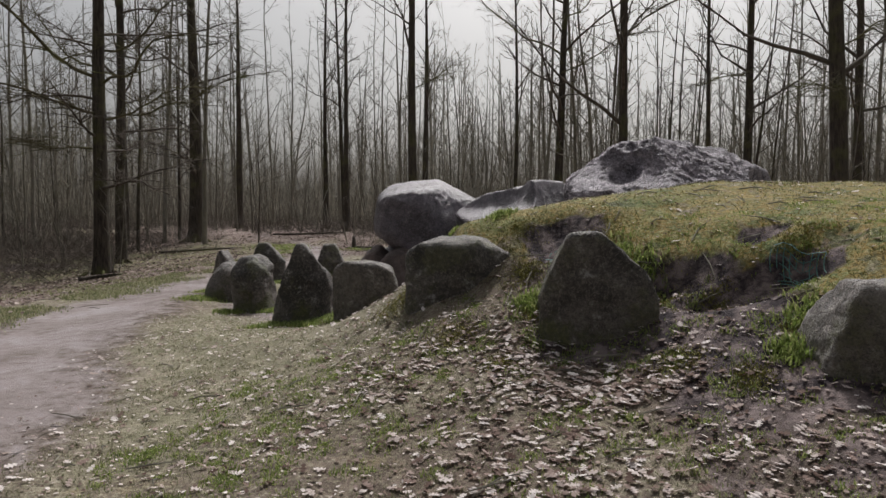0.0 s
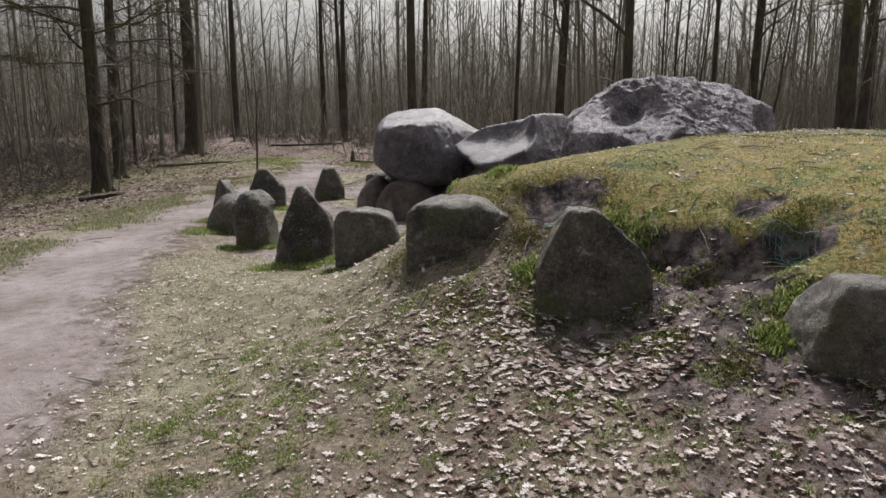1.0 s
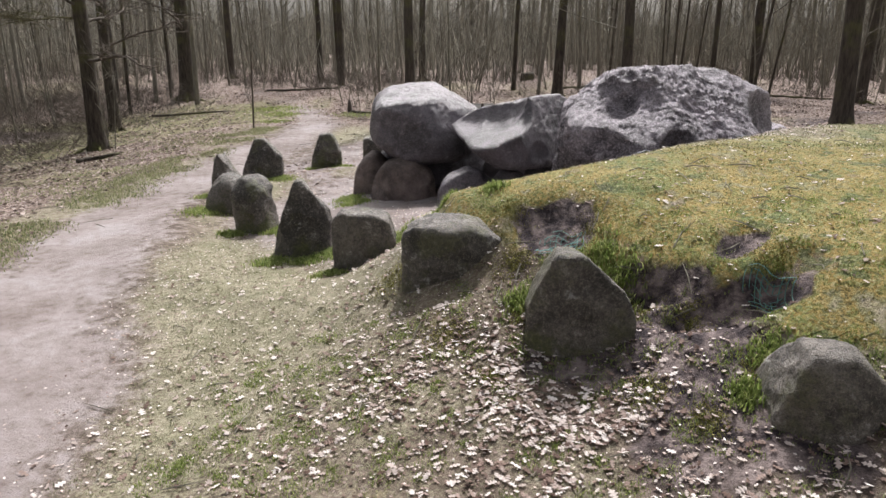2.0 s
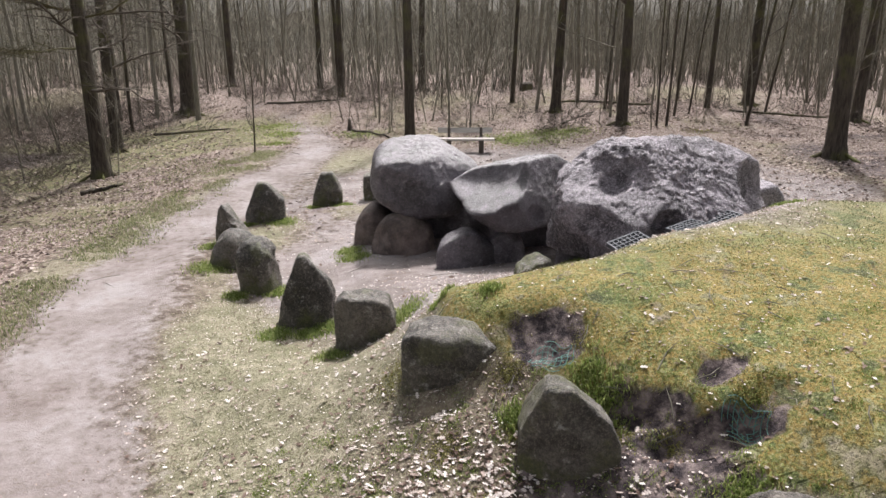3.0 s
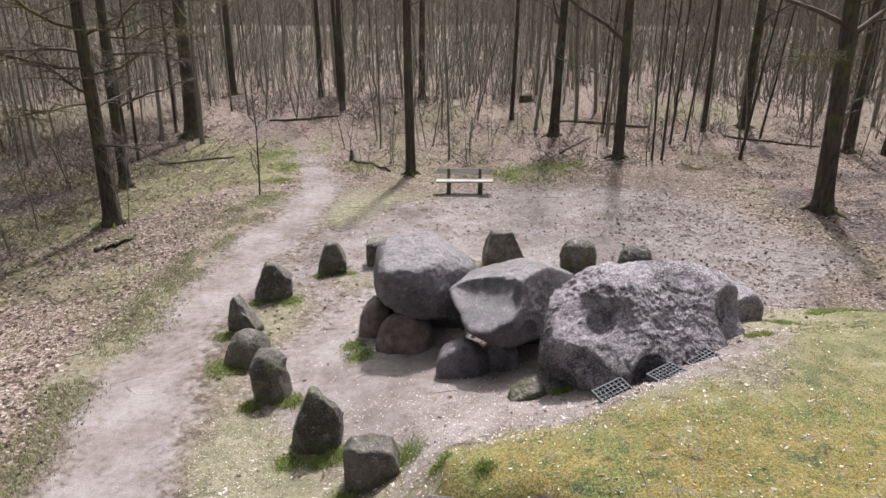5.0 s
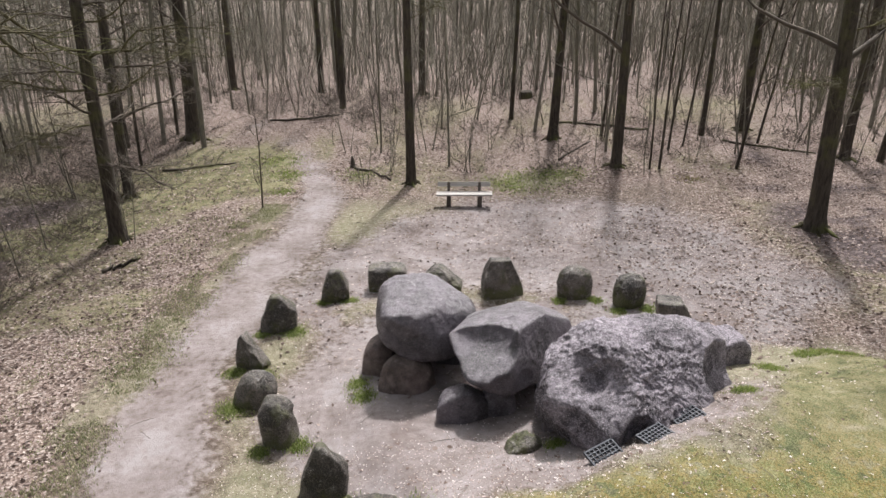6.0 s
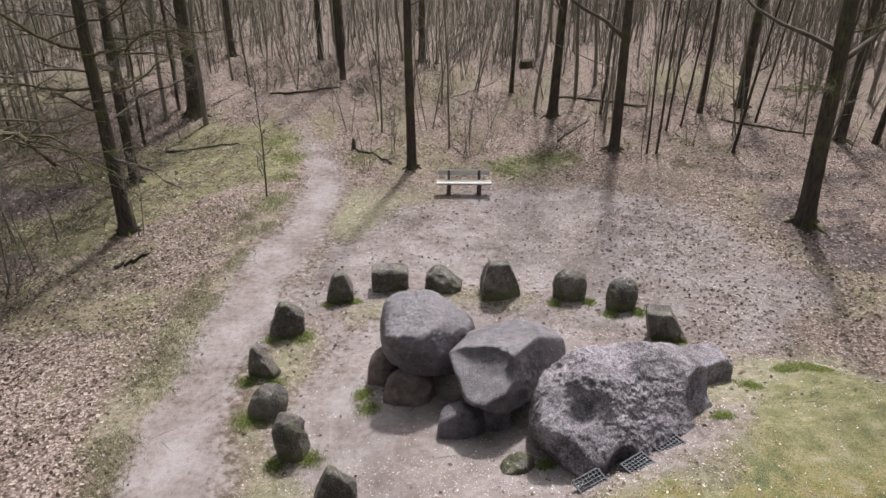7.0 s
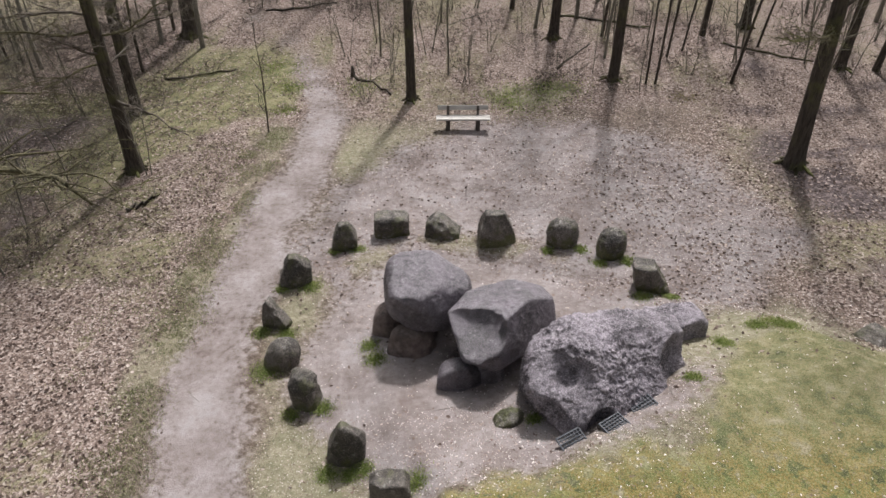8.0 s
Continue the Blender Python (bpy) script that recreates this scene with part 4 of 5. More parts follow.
MOSSY_BARK = bark_material("mossy_bark", (0.03, 0.026, 0.018), (0.145, 0.13, 0.075), 0.75)
BOUGHS = [(0, 1, (0, 0, 5.6), (-1, -0.55, 0.2), 6.5, 0.075, -0.035), (0, 2, (0, 0, 5.4), (1, -0.1, 0.25), 5.0, 0.06, -0.03), (0, 3, (0, 0, 4.4), (1, -0.2, 0.05), 3.4, 0.05, 0.0), (0, 4, (0, 0, 4.6), (-0.7, -1, 0.1), 5.0, 0.06, -0.05),
         (0, 5, (0, 0, 6.4), (0.9, 0.3, 0.1), 4.5, 0.05, 0.0), (0, 6, (0, 0, 3.6), (-1, -0.6, 0.1), 3.5, 0.04, -0.02), (1, 7, (0, 0, 5.2), (1, -0.3, 0.15), 4.2, 0.05, 0.0), (1, 8, (0, 0, 6.5), (-1, -0.4, 0.1), 4.5, 0.05, 0.0),
         (13, 9, (0, 0, 4.2), (-0.8, -0.6, 0.3), 2.2, 0.03, 0.0), (13, 10, (0, 0, 5.5), (0.6, -0.8, 0.3), 2.6, 0.035, 0.02), (13, 11, (0, 0, 6.8), (-0.9, -0.3, 0.4), 3.2, 0.04, 0.02), (7, 12, (0, 0, 5.8), (1, -0.2, 0.2), 1.6, 0.03, 0.0),
         (10, 20, (0, 0, 7.6), (1, -0.1, 0.6), 3.6, 0.06, 0.0), (9, 21, (0, 0, 8.0), (-1, 0, 0.55), 6.0, 0.07, 0.02), (9, 22, (0, 0, 7.2), (1, 0, 0.45), 4.5, 0.05, 0.0), (9, 23, (0, 0, 9.5), (1, 0, 0.5), 4.0, 0.05, 0.0), (3, 24, (0, 0, 6.5), (1, -0.2, 0.35), 5.0, 0.06, -0.03), (12, 25, (0, 0, 7.0), (-1, -0.2, 0.5), 3.5, 0.05, 0.0)]
for k, t in enumerate(NEAR):
    if FREE[k][2] > 0.2:
        root_flare(t, 0.82 * FREE[k][2], 800 + k)
for which, seed, p, d, length, r, lift in BOUGHS:
    extra_limb(NEAR[which], 700 + seed, p, d, length, r, lift)


def bough(tree, pts, r, seed, label):
    """A mossy bough along given points, with side twigs, as a part of its tree."""
    rng = random.Random(seed)
    tb = Tubes()
    pts = [Vector(p) for p in pts]
    rad = [r * (1 - 0.8 * k / (len(pts) - 1)) for k in range(len(pts))]
    tb.tube(pts, rad, 7)
    for k in range(26):
        q, dd, rr = along(pts, rad, rng.uniform(0.25, 1))
        L = rng.uniform(0.4, 1.5)
        bp, br = limb(tb, rng, q, side_way(rng, dd, 0.7, 0.1), L, rr * 0.45, 0.004, 4, 4, 0.25, 0.02)
        for u in range(5):
            q2, d2, r2 = along(bp, br, rng.uniform(0.2, 1))
            limb(tb, rng, q2, side_way(rng, d2, 0.6, 0.1), L * 0.4, 0.005, 0.002, 2, 3, 0.2, 0.0)
    mesh_object("limb", tb.v, tb.f, MOSSY_BARK, tree, label, smooth_shade=True)


# an oak beside the path reaches a mossy bough over the ground
edge_oak = make_tree(390, "tall leafless oak with a long low mossy bough", twigs=DARK_TWIG, r=0.22, flare=1.5, crook=0.008, height=17, first=10.5, limbs=12, reach=2.6, up=0.8)
edge_oak.matrix_world = pose(-9.6, 7.3, at_land(-9.6, 7.3))
bough(edge_oak, [(0, 0, 6.2), (1.4, -0.1, 6.5), (2.7, -0.45, 6.75), (3.7, -0.3, 6.95), (4.5, -0.5, 7.2), (5.0, -0.52, 7.15), (5.5, -0.72, 7.18), (5.85, -0.83, 6.9)], 0.085, 391, "mossy yellow-green crooked bough")
bough(edge_oak, [(0, 0, 7.4), (1.6, 0.5, 7.6), (3.2, 0.9, 7.5), (4.4, 1.3, 7.3)], 0.06, 392, "thin pale twiggy bough")

# woodland behind: a few grown trees, copied at other turns and sizes
KINDS = [make_tree(400 + k, "slender leafless woodland tree", mat=BARK if k == 1 else BARK_GREY, r=0.05 + 0.014 * (k % 4), height=11 + 1.3 * k, first=3.0 + 0.6 * k, limbs=14, reach=3.0, up=0.75, branch=5, twig=2, sides=8, cheap=True, crook=0.02 + 0.012 * (k % 3), flare=1.2) for k in range(6)]
rng = random.Random(5)
spots = []
taken = [(x, y) for x, y, *_ in FREE]
tries = 0
while len(spots) < 235 and tries < 20000:
    tries += 1
    y = rng.uniform(-8, 75)
    x = rng.uniform(-45, 45)
    edge = 25.5 + 2 * math.sin(x * 0.5)
    if not ((y > edge and abs(x) < 0.75 * y + 6) or (x < -13.5 and y > 14 and x > -0.8 * y - 8) or (x > 14 and y > 12 and x < 0.8 * y + 8)):
        continue
    if abs(x + 4.5) < 1.6 and y < 30 or (abs(x + 6.5) < 2.0 and 28 < y < 36):
        continue
    if min(math.hypot(x - a, y - b) for a, b in taken) < 1.1:
        continue
    taken.append((x, y))
    spots.append((x, y))
for k, (x, y) in enumerate(spots):
    s = rng.uniform(0.8, 1.35)
    m = pose(x, y, at_land(x, y), rng.gauss(0, 1.5), rng.gauss(0, 1.5), rng.uniform(0, 360)) @ Matrix.Scale(s, 4)
    if k < len(KINDS):
        KINDS[k].matrix_world = m
    else:
        c = copy_thing(KINDS[k % len(KINDS)], m)
        c.matrix_basis = m


def at_far(x, y):
    return float(land(np.array([x]), np.array([y]), False)[0])


# unseen trees behind the camera, added to block skylight on the stones' fronts
rng = random.Random(15)
for k in range(48):
    a, d = rng.uniform(100, 260), rng.uniform(13, 45)
    x, y = d * math.sin(radians(a)), 4 + d * math.cos(radians(a))
    s = rng.uniform(1.0, 1.6)
    c = copy_thing(KINDS[k % len(KINDS)], Matrix.Identity(4))
    c.matrix_basis = pose(x, y, at_land(x, y), 0, 0, rng.uniform(0, 360)) @ Matrix.Scale(s, 4)


def far_woods():
    rng = random.Random(9)
    tb = Tubes()
    for k in range(1300):
        # from 1100 on: unseen trees round the back, added to hold off skylight
        a = rng.uniform(-56, 56) if k < 1100 else rng.uniform(56, 304)
        d = 55 + 110 * rng.random() ** 0.8 if k < 1100 else rng.uniform(30, 90)
        x, y = d * math.sin(radians(a)), d * math.cos(radians(a))
        z = at_far(x, y)
        h, r = rng.uniform(9, 19), rng.uniform(0.04, 0.14)
        top = Vector((x + rng.gauss(0, 0.7), y, z + h))
        foot = Vector((x, y, z - 0.3))
        tb.tube([foot, foot.lerp(top, 0.5) + Vector((rng.gauss(0, 0.3), 0, 0)), top], [r, r * 0.7, 0.03], 4)
        for q in range(13 if k < 1100 else 8):
            s = rng.uniform(0.12, 1)
            p = foot.lerp(top, s)
            w = side_way(rng, Vector((0, 0, 1)), 0.7, 0.5)
            L = rng.uniform(1.4, 4.2) * (1.2 - 0.8 * s)
            e = p + w * L + Vector((0, 0, 0.3 * L))
            tb.tube([p, e], [0.04, 0.010], 3)
            for u in range(2):
                p2 = p.lerp(e, rng.uniform(0.2, 1))
                tb.tube([p2, p2 + side_way(rng, w, 0.6, 0.4) * L * 0.65], [0.016, 0.006], 3)
    for k in range(1300):
        a = rng.uniform(-52, 52)
        d = rng.uniform(40, 105)
        x, y = d * math.sin(radians(a)), d * math.cos(radians(a))
        if y < 40:
            continue
        z = at_far(x, y)
        for q in range(5):
            h = rng.uniform(1.5, 5.5)
            p = Vector((x + rng.gauss(0, 0.6), y + rng.gauss(0, 0.6), z - 0.1))
            e = p + Vector((rng.gauss(0, 0.16) * h, rng.gauss(0, 0.16) * h, h))
            tb.tube([p, e], [0.02 + 0.003 * h, 0.006], 3)
            for u in range(3):
                p2 = p.lerp(e, rng.uniform(0.15, 0.95))
                tb.tube([p2, p2 + side_way(rng, Vector((0, 0, 1)), 0.75, 0.5) * rng.uniform(0.5, 1.6)], [0.012, 0.005], 3)
    return mesh_object("far_woods", tb.v, tb.f, HAZED_BARK)


tagged(far_woods(), "dense leafless woodland in the distance", "woods", kind="stuff")


def horizon_woods():
    """A closed wall of distant woodland, far behind the rest, with an uneven top; its colour holds the haze."""
    verts, faces = [], []
    rng = random.Random(4)
    n = 900
    for i in range(n):
        a = 2 * math.pi * i / n
        h = 11 + 3.5 * noise.noise(Vector((math.cos(a) * 6, math.sin(a) * 6, 0))) + rng.uniform(-2.2, 2.2)
        x, y = 230 * math.sin(a), 230 * math.cos(a)
        verts += [(x, y, -4), (x, y, h)]
    for i in range(n):
        a, b = 2 * i, 2 * ((i + 1) % n)
        faces.append((a, b, b + 1, a + 1))
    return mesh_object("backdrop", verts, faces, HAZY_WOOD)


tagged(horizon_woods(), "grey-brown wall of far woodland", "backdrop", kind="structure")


def in_wood(x, y):
    return (y > 24.5 + 1.5 * math.sin(x * 0.7)) or x < -9.5 - 1.2 * math.sin(y * 0.6) or (x > 13 and y > 14)


def on_path(x, y, margin):
    return float(path_mask(np.array([x]), np.array([y]))[0]) > margin


def sapling_stuff():
    rng = random.Random(21)
    tb = Tubes()
    made = 0
    while made < 430:
        x, y = rng.uniform(-34, 36), rng.uniform(14, 52)
        if not in_wood(x, y) or abs(x) > 0.72 * y + 5 or on_path(x, y, 0.05) or (abs(x + 7) < 4 and 24 < y < 33 and rng.random() < 0.8):
            continue
        made += 1
        z = at_land(x, y)
        h = rng.choice((1.2, 2.0, 3.0, 4.5, 6.5)) * rng.uniform(0.7, 1.25)
        stems = rng.choice((1, 1, 2, 3))
        for q in range(stems):
            d = Vector((rng.gauss(0, 0.12), rng.gauss(0, 0.12), 1))
            pts, rad = limb(tb, rng, Vector((x + rng.gauss(0, 0.1) * (stems > 1), y, z - 0.05)), d, h, 0.006 + 0.0045 * h, 0.004, 5, 4, 0.06, 0.03)
            for b in range(int(4 + h * 2.2)):
                p, dd, r = along(pts, rad, rng.uniform(0.2, 1))
                L = rng.uniform(0.25, 0.35 + 0.16 * h)
                bp, br = limb(tb, rng, p, side_way(rng, dd, 0.65, 0.35), L, r * 0.6, 0.003, 3, 3, 0.15, 0.03)
                for u in range(2):
                    p2, d2, r2 = along(bp, br, rng.uniform(0.3, 1))
                    limb(tb, rng, p2, side_way(rng, d2, 0.55, 0.2), L * 0.45, 0.004, 0.002, 1, 3, 0.1, 0)
    return mesh_object("saplings", tb.v, tb.f, TWIG)


tagged(sapling_stuff(), "thin bare saplings and shoots between the trees", "saplings", kind="stuff")


def brush_stuff():
    rng = random.Random(22)
    tb = Tubes()
    made = 0
    while made < 1110:
        left = rng.random() < 0.5
        x, y = (rng.uniform(-26, -9.5), rng.uniform(11, 32)) if left else (rng.uniform(-26, 34), rng.uniform(24, 48))
        if made > 1000:
            x, y = rng.uniform(-11, 0), rng.uniform(34.5, 41)
        if not in_wood(x, y) or abs(x) > 0.75 * y + 6 or on_path(x, y, 0.02) or (abs(x + 7) < 4 and y < 33 and rng.random() < 0.85):
            continue
        made += 1
        z = at_land(x, y)
        for q in range(9):
            L = rng.uniform(0.35, 1.3) * (1.3 if x < -11 else 1.0)
            pts, rad = limb(tb, rng, Vector((x + rng.gauss(0, 0.3), y + rng.gauss(0, 0.3), z - 0.03)), Vector((rng.gauss(0, 0.7), rng.gauss(0, 0.7), 0.7)), L, 0.007, 0.003, 3, 3, 0.2, 0.0)
            for u in range(3):
                p2, d2, r2 = along(pts, rad, rng.uniform(0.2, 1))
                limb(tb, rng, p2, side_way(rng, d2, 0.6, 0.2), L * 0.5, 0.004, 0.002, 1, 3, 0.1, 0)
    return mesh_object("brushwood", tb.v, tb.f, DARK_TWIG)


tagged(brush_stuff(), "low tangled brown brushwood on the forest floor", "brushwood", kind="stuff")


# ---- leaf litter, grass ----
LEAF = plain_material("dead_leaves", [(0.1, (0.085, 0.052, 0.042)), (0.34, (0.25, 0.182, 0.156)), (0.58, (0.50, 0.425, 0.392)), (0.92, (0.78, 0.73, 0.705))], 8, 0.85, strength=0, random=0.8, spec=0.12, thin=0.30)
BLADE = plain_material("dry_grass", [(0.2, (0.112, 0.132, 0.058)), (0.45, (0.215, 0.212, 0.122)), (0.8, (0.41, 0.372, 0.28))], 5, 0.7, strength=0, random=0.6, thin=0.45)
FRESH = plain_material("fresh_grass", [(0.1, (0.105, 0.155, 0.036)), (0.5, (0.205, 0.265, 0.070)), (0.9, (0.38, 0.39, 0.17))], 3, 0.6, strength=0, random=0.7, thin=0.50)


LITTER = plain_material("leaf_litter", [(0.1, (0.042, 0.028, 0.023)), (0.4, (0.128, 0.093, 0.078)), (0.7, (0.262, 0.205, 0.180)), (0.95, (0.54, 0.466, 0.424))], 8, 0.85, strength=0, random=0.8, spec=0.12, thin=0.25)


def scatter(count, seed, x0, x1, y0, y1, density):
    """Places in a stretch of the plan, thinned by a density from 0 to 1."""
    rs = np.random.RandomState(seed)
    x, y = rs.uniform(x0, x1, count), rs.uniform(y0, y1, count)
    keep = rs.rand(count) < density(x, y)
    return x[keep], y[keep], rs


def leaf_stuff(name, count, seed, box4, density, size, lobed, label):
    x, y, rs = scatter(count, seed, *box4, density)
    n = len(x)
    z = land(x, y) + 0.008
    L = size * rs.uniform(0.6, 1.25, n)
    W = L * rs.uniform(0.5, 0.78, n)
    if lobed:
        rim = [(-0.5, 0.02), (-0.30, 0.36), (-0.18, 0.12), (0.02, 0.55), (0.12, 0.16), (0.30, 0.44), (0.40, 0.12), (0.54, 0.0)]
        outline = rim + [(u, -v) for u, v in rim[-2::-1]]
        u, v = np.array([p[0] for p in outline]), np.array([p[1] for p in outline])
        m = len(u)
        faces1 = [[k, k + 1, m - 2 - k, m - 1 - k] for k in range(m // 2 - 1)] + [[m // 2 - 1, m // 2, m // 2 + 1]]
    else:
        u, v = np.array([-0.5, -0.12, 0.22, 0.5, 0.22, -0.12]), np.array([0.0, 0.5, 0.42, 0.0, -0.42, -0.5])
        m = 6
        faces1 = [[0, 1, 2, 3], [0, 3, 4, 5]]
    lx, ly = u[None] * L[:, None], v[None] * W[:, None]
    fold, bend = rs.uniform(-0.1, 0.3, n)[:, None], rs.uniform(-0.5, 1.1, n)[:, None]
    lz = np.abs(ly) * fold + lx ** 2 / L[:, None] * bend * 0.25
    yaw, tilt, roll = rs.uniform(0, 2 * np.pi, n)[:, None], rs.normal(0, 0.2, n)[:, None], rs.normal(0, 0.22, n)[:, None]
    ly, lz = ly * np.cos(roll) - lz * np.sin(roll), ly * np.sin(roll) + lz * np.cos(roll)
    lx, lz = lx * np.cos(tilt) - lz * np.sin(tilt), lx * np.sin(tilt) + lz * np.cos(tilt)
    gx, gy = lx * np.cos(yaw) - ly * np.sin(yaw), lx * np.sin(yaw) + ly * np.cos(yaw)
    lz = lz - np.minimum(lz.min(1), 0)[:, None] * 0.8
    pts = np.stack([gx + x[:, None], gy + y[:, None], lz + z[:, None]], 2).reshape(-1, 3)
    faces = [[q + k * m for q in f] for k in range(n) for f in faces1]
    return tagged(mesh_object(name, pts.tolist(), faces, LEAF if size < 0.062 else LITTER), label, "leaves", kind="stuff")


def blade_stuff(name, count, seed, box4, density, height, mat, label, width=0.006):
    x, y, rs = scatter(count, seed, *box4, density)
    return blades_at(name, x, y, rs, height, mat, label, width)


def blades_at(name, x, y, rs, height, mat, label, width):
    n = len(x)
    z = land(x, y) - 0.005
    h = height * rs.uniform(0.5, 1.4, n)
    a, lean = rs.uniform(0, 2 * np.pi, n), rs.uniform(0.1, 0.9, n)
    w = width * rs.uniform(0.6, 1.4, n)
    b = a + np.pi / 2 + rs.normal(0, 0.3, n)
    rows = []
    for s, ww in ((0, 1.0), (0.55, 0.8)):
        cx, cy, cz = x + np.cos(a) * h * lean * s * s, y + np.sin(a) * h * lean * s * s, z + h * s * (1 - 0.35 * lean * s)
        rows += [(cx - np.cos(b) * w * ww, cy - np.sin(b) * w * ww, cz), (cx + np.cos(b) * w * ww, cy + np.sin(b) * w * ww, cz)]
    rows.append((x + np.cos(a) * h * lean, y + np.sin(a) * h * lean, z + h * (1 - 0.35 * lean)))
    pts = np.stack([np.stack(r, 1) for r in rows], 1).reshape(-1, 3)
    faces = [f for k in range(n) for f in ((5 * k, 5 * k + 1, 5 * k + 3, 5 * k + 2), (5 * k + 2, 5 * k + 3, 5 * k + 4))]
    return tagged(mesh_object(name, pts.tolist(), faces, mat), label, "grass", kind="stuff")


def clumpy(x, y, scale, seed, lo, hi):
    return smooth(lo, hi, fbm(x, y, scale, seed, 3))


def leaf_front(x, y):
    sand, grass, moss, soil, leaves, on, path = masks(x, y)
    heap = leaf_heap(x, y)
    return np.clip((0.012 + 0.60 * heap * (0.25 + 0.75 * clumpy(x, y, 0.45, 82, 0.38, 0.55)) + 0.035 * clumpy(x, y, 0.7, 81, 0.5, 0.65)) * (1 - 0.97 * path) * (1 - 0.85 * on) * (1 - 0.75 * soil), 0, 1)


def leaf_wood(x, y):
    sand, grass, moss, soil, leaves, on, path = masks(x, y)
    return np.clip(leaves * (0.4 + 0.6 * clumpy(x, y, 1.4, 91, 0.35, 0.6)), 0, 1)


leaf_stuff("fallen_leaves", 95000, 31, (-3.2, 4.6, 1.6, 8.0), leaf_front, 0.058, True, "pale curled oak leaves strewn over the grass")
leaf_stuff("leaf_crumbs", 90000, 33, (-3.4, 4.6, 1.6, 9.0), lambda x, y: np.clip(0.16 + 0.5 * leaf_front(x, y), 0, 1) * (1 - 0.8 * masks(x, y)[5]) * (1 - 0.9 * path_mask(x, y)), 0.024, False, "small bits of dead leaves between the grass")
leaf_stuff("clearing_litter", 70000, 34, (-4.5, 9.5, 8.5, 23.5), lambda x, y: (0.10 + 0.55 * clumpy(x, y, 1.1, 93, 0.4, 0.6) * smooth(-1, 5, x)) * (1 - 0.95 * path_mask(x, y)) * (1 - masks(x, y)[5]), 0.032, False, "bits of dead leaves on the trodden clearing")
leaf_stuff("leaf_litter", 170000, 32, (-18, 20, 7, 35), leaf_wood, 0.086, False, "brown and pale dead leaves covering the forest floor")


def lawn(x, y):
    sand, grass, moss, soil, leaves, on, path = masks(x, y)
    return np.clip((grass * 1.2 + 0.15) * (1 - on * 0.75) * (1 - soil) * (1 - path) * (0.35 + 0.65 * clumpy(x, y, 0.35, 95, 0.35, 0.6)), 0, 1) * (1 - 0.8 * smooth(0.3, 0.7, sand))


def lawn_stuff():
    """Short lawn grass in small clumps, each with its own height."""
    rs = np.random.RandomState(41)
    cx, cy = rs.uniform(-3.6, 7.5, 26000), rs.uniform(1.6, 9.0, 26000)
    keep = rs.rand(len(cx)) < lawn(cx, cy)
    cx, cy = cx[keep], cy[keep]
    per = np.where(cy < 6, 14, 7)
    xs, ys = np.repeat(cx, per), np.repeat(cy, per)
    xs, ys = xs + rs.normal(0, 0.03, len(xs)), ys + rs.normal(0, 0.03, len(xs))
    tall = np.repeat(rs.uniform(0.5, 1.5, len(cx)), per)
    return blades_at("dry_grass", xs, ys, rs, 0.019 * tall, BLADE, "short dry olive grass", 0.0028)


lawn_stuff()


MOUND_BLADE = plain_material("mound_grass", [(0.28, (0.080, 0.105, 0.030)), (0.42, (0.205, 0.152, 0.045)), (0.55, (0.110, 0.122, 0.040)), (0.8, (0.31, 0.248, 0.125))], 1.6, 0.75, strength=0, random=0.42, thin=0.45)


def mound_cover(x, y):
    sand, grass, moss, soil, leaves, on, path = masks(x, y)
    return np.clip(on * (1 - soil) * (0.25 + 0.75 * clumpy(x, y, 0.5, 98, 0.38, 0.6)), 0, 1)


REAR_BLADE = plain_material("rear_mound_grass", [(0.25, (0.075, 0.092, 0.038)), (0.5, (0.15, 0.146, 0.074)), (0.8, (0.28, 0.255, 0.165))], 1.6, 0.75, strength=0, random=0.45, thin=0.45)
blade_stuff("mound_grass", 42000, 47, (0.2, 8.6, 3.6, 6.6), mound_cover, 0.022, MOUND_BLADE, "short olive and yellow grass on the mound's front", 0.0042)
blade_stuff("mound_grass", 60000, 48, (0.2, 8.8, 6.3, 11.2), mound_cover, 0.024, REAR_BLADE, "short dull green grass on the back of the mound", 0.0048)
leaf_stuff("mound_litter", 9000, 35, (0.2, 8.6, 3.6, 11.2), lambda x, y: mound_cover(x, y) * 0.35 * (0.2 + clumpy(x, y, 1.2, 99, 0.45, 0.65)), 0.04, True, "scattered pale dead leaves on the mound")
TUFTS = [(-2.15, 14.75, 0.2), (-2.75, 14.7, 0.15), (-3.15, 13.15, 0.28), (-3.8, 13.1, 0.18), (-3.95, 11.5, 0.2), (-3.4, 11.45, 0.2), (-3.65, 10.25, 0.28), (-2.3, 9.3, 0.2), (-2.9, 9.15, 0.16), (-1.35, 7.8, 0.2), (-2.0, 7.75, 0.2), (-1.6, 7.7, 0.15),
         (-0.42, 7.25, 0.24), (-1.15, 6.85, 0.15), (2.85, 14.6, 0.15), (3.7, 14.65, 0.2), (4.1, 14.0, 0.18), (4.8, 14.05, 0.2), (5.4, 12.4, 0.2), (4.75, 12.35, 0.22), (5.75, 10.2, 0.2), (6.7, 10.85, 0.2), (7.25, 10.85, 0.32),
         (1.35, 4.66, 0.16), (1.22, 4.85, 0.15), (0.62, 4.75, 0.12), (2.05, 3.72, 0.15), (1.8, 3.5, 0.1), (-1.35, 10.55, 0.22), (-1.5, 11.0, 0.2), (1.75, 8.4, 0.15), (4.6, 8.75, 0.15), (0.50, 5.98, 0.10), (0.05, 6.4, 0.10)]


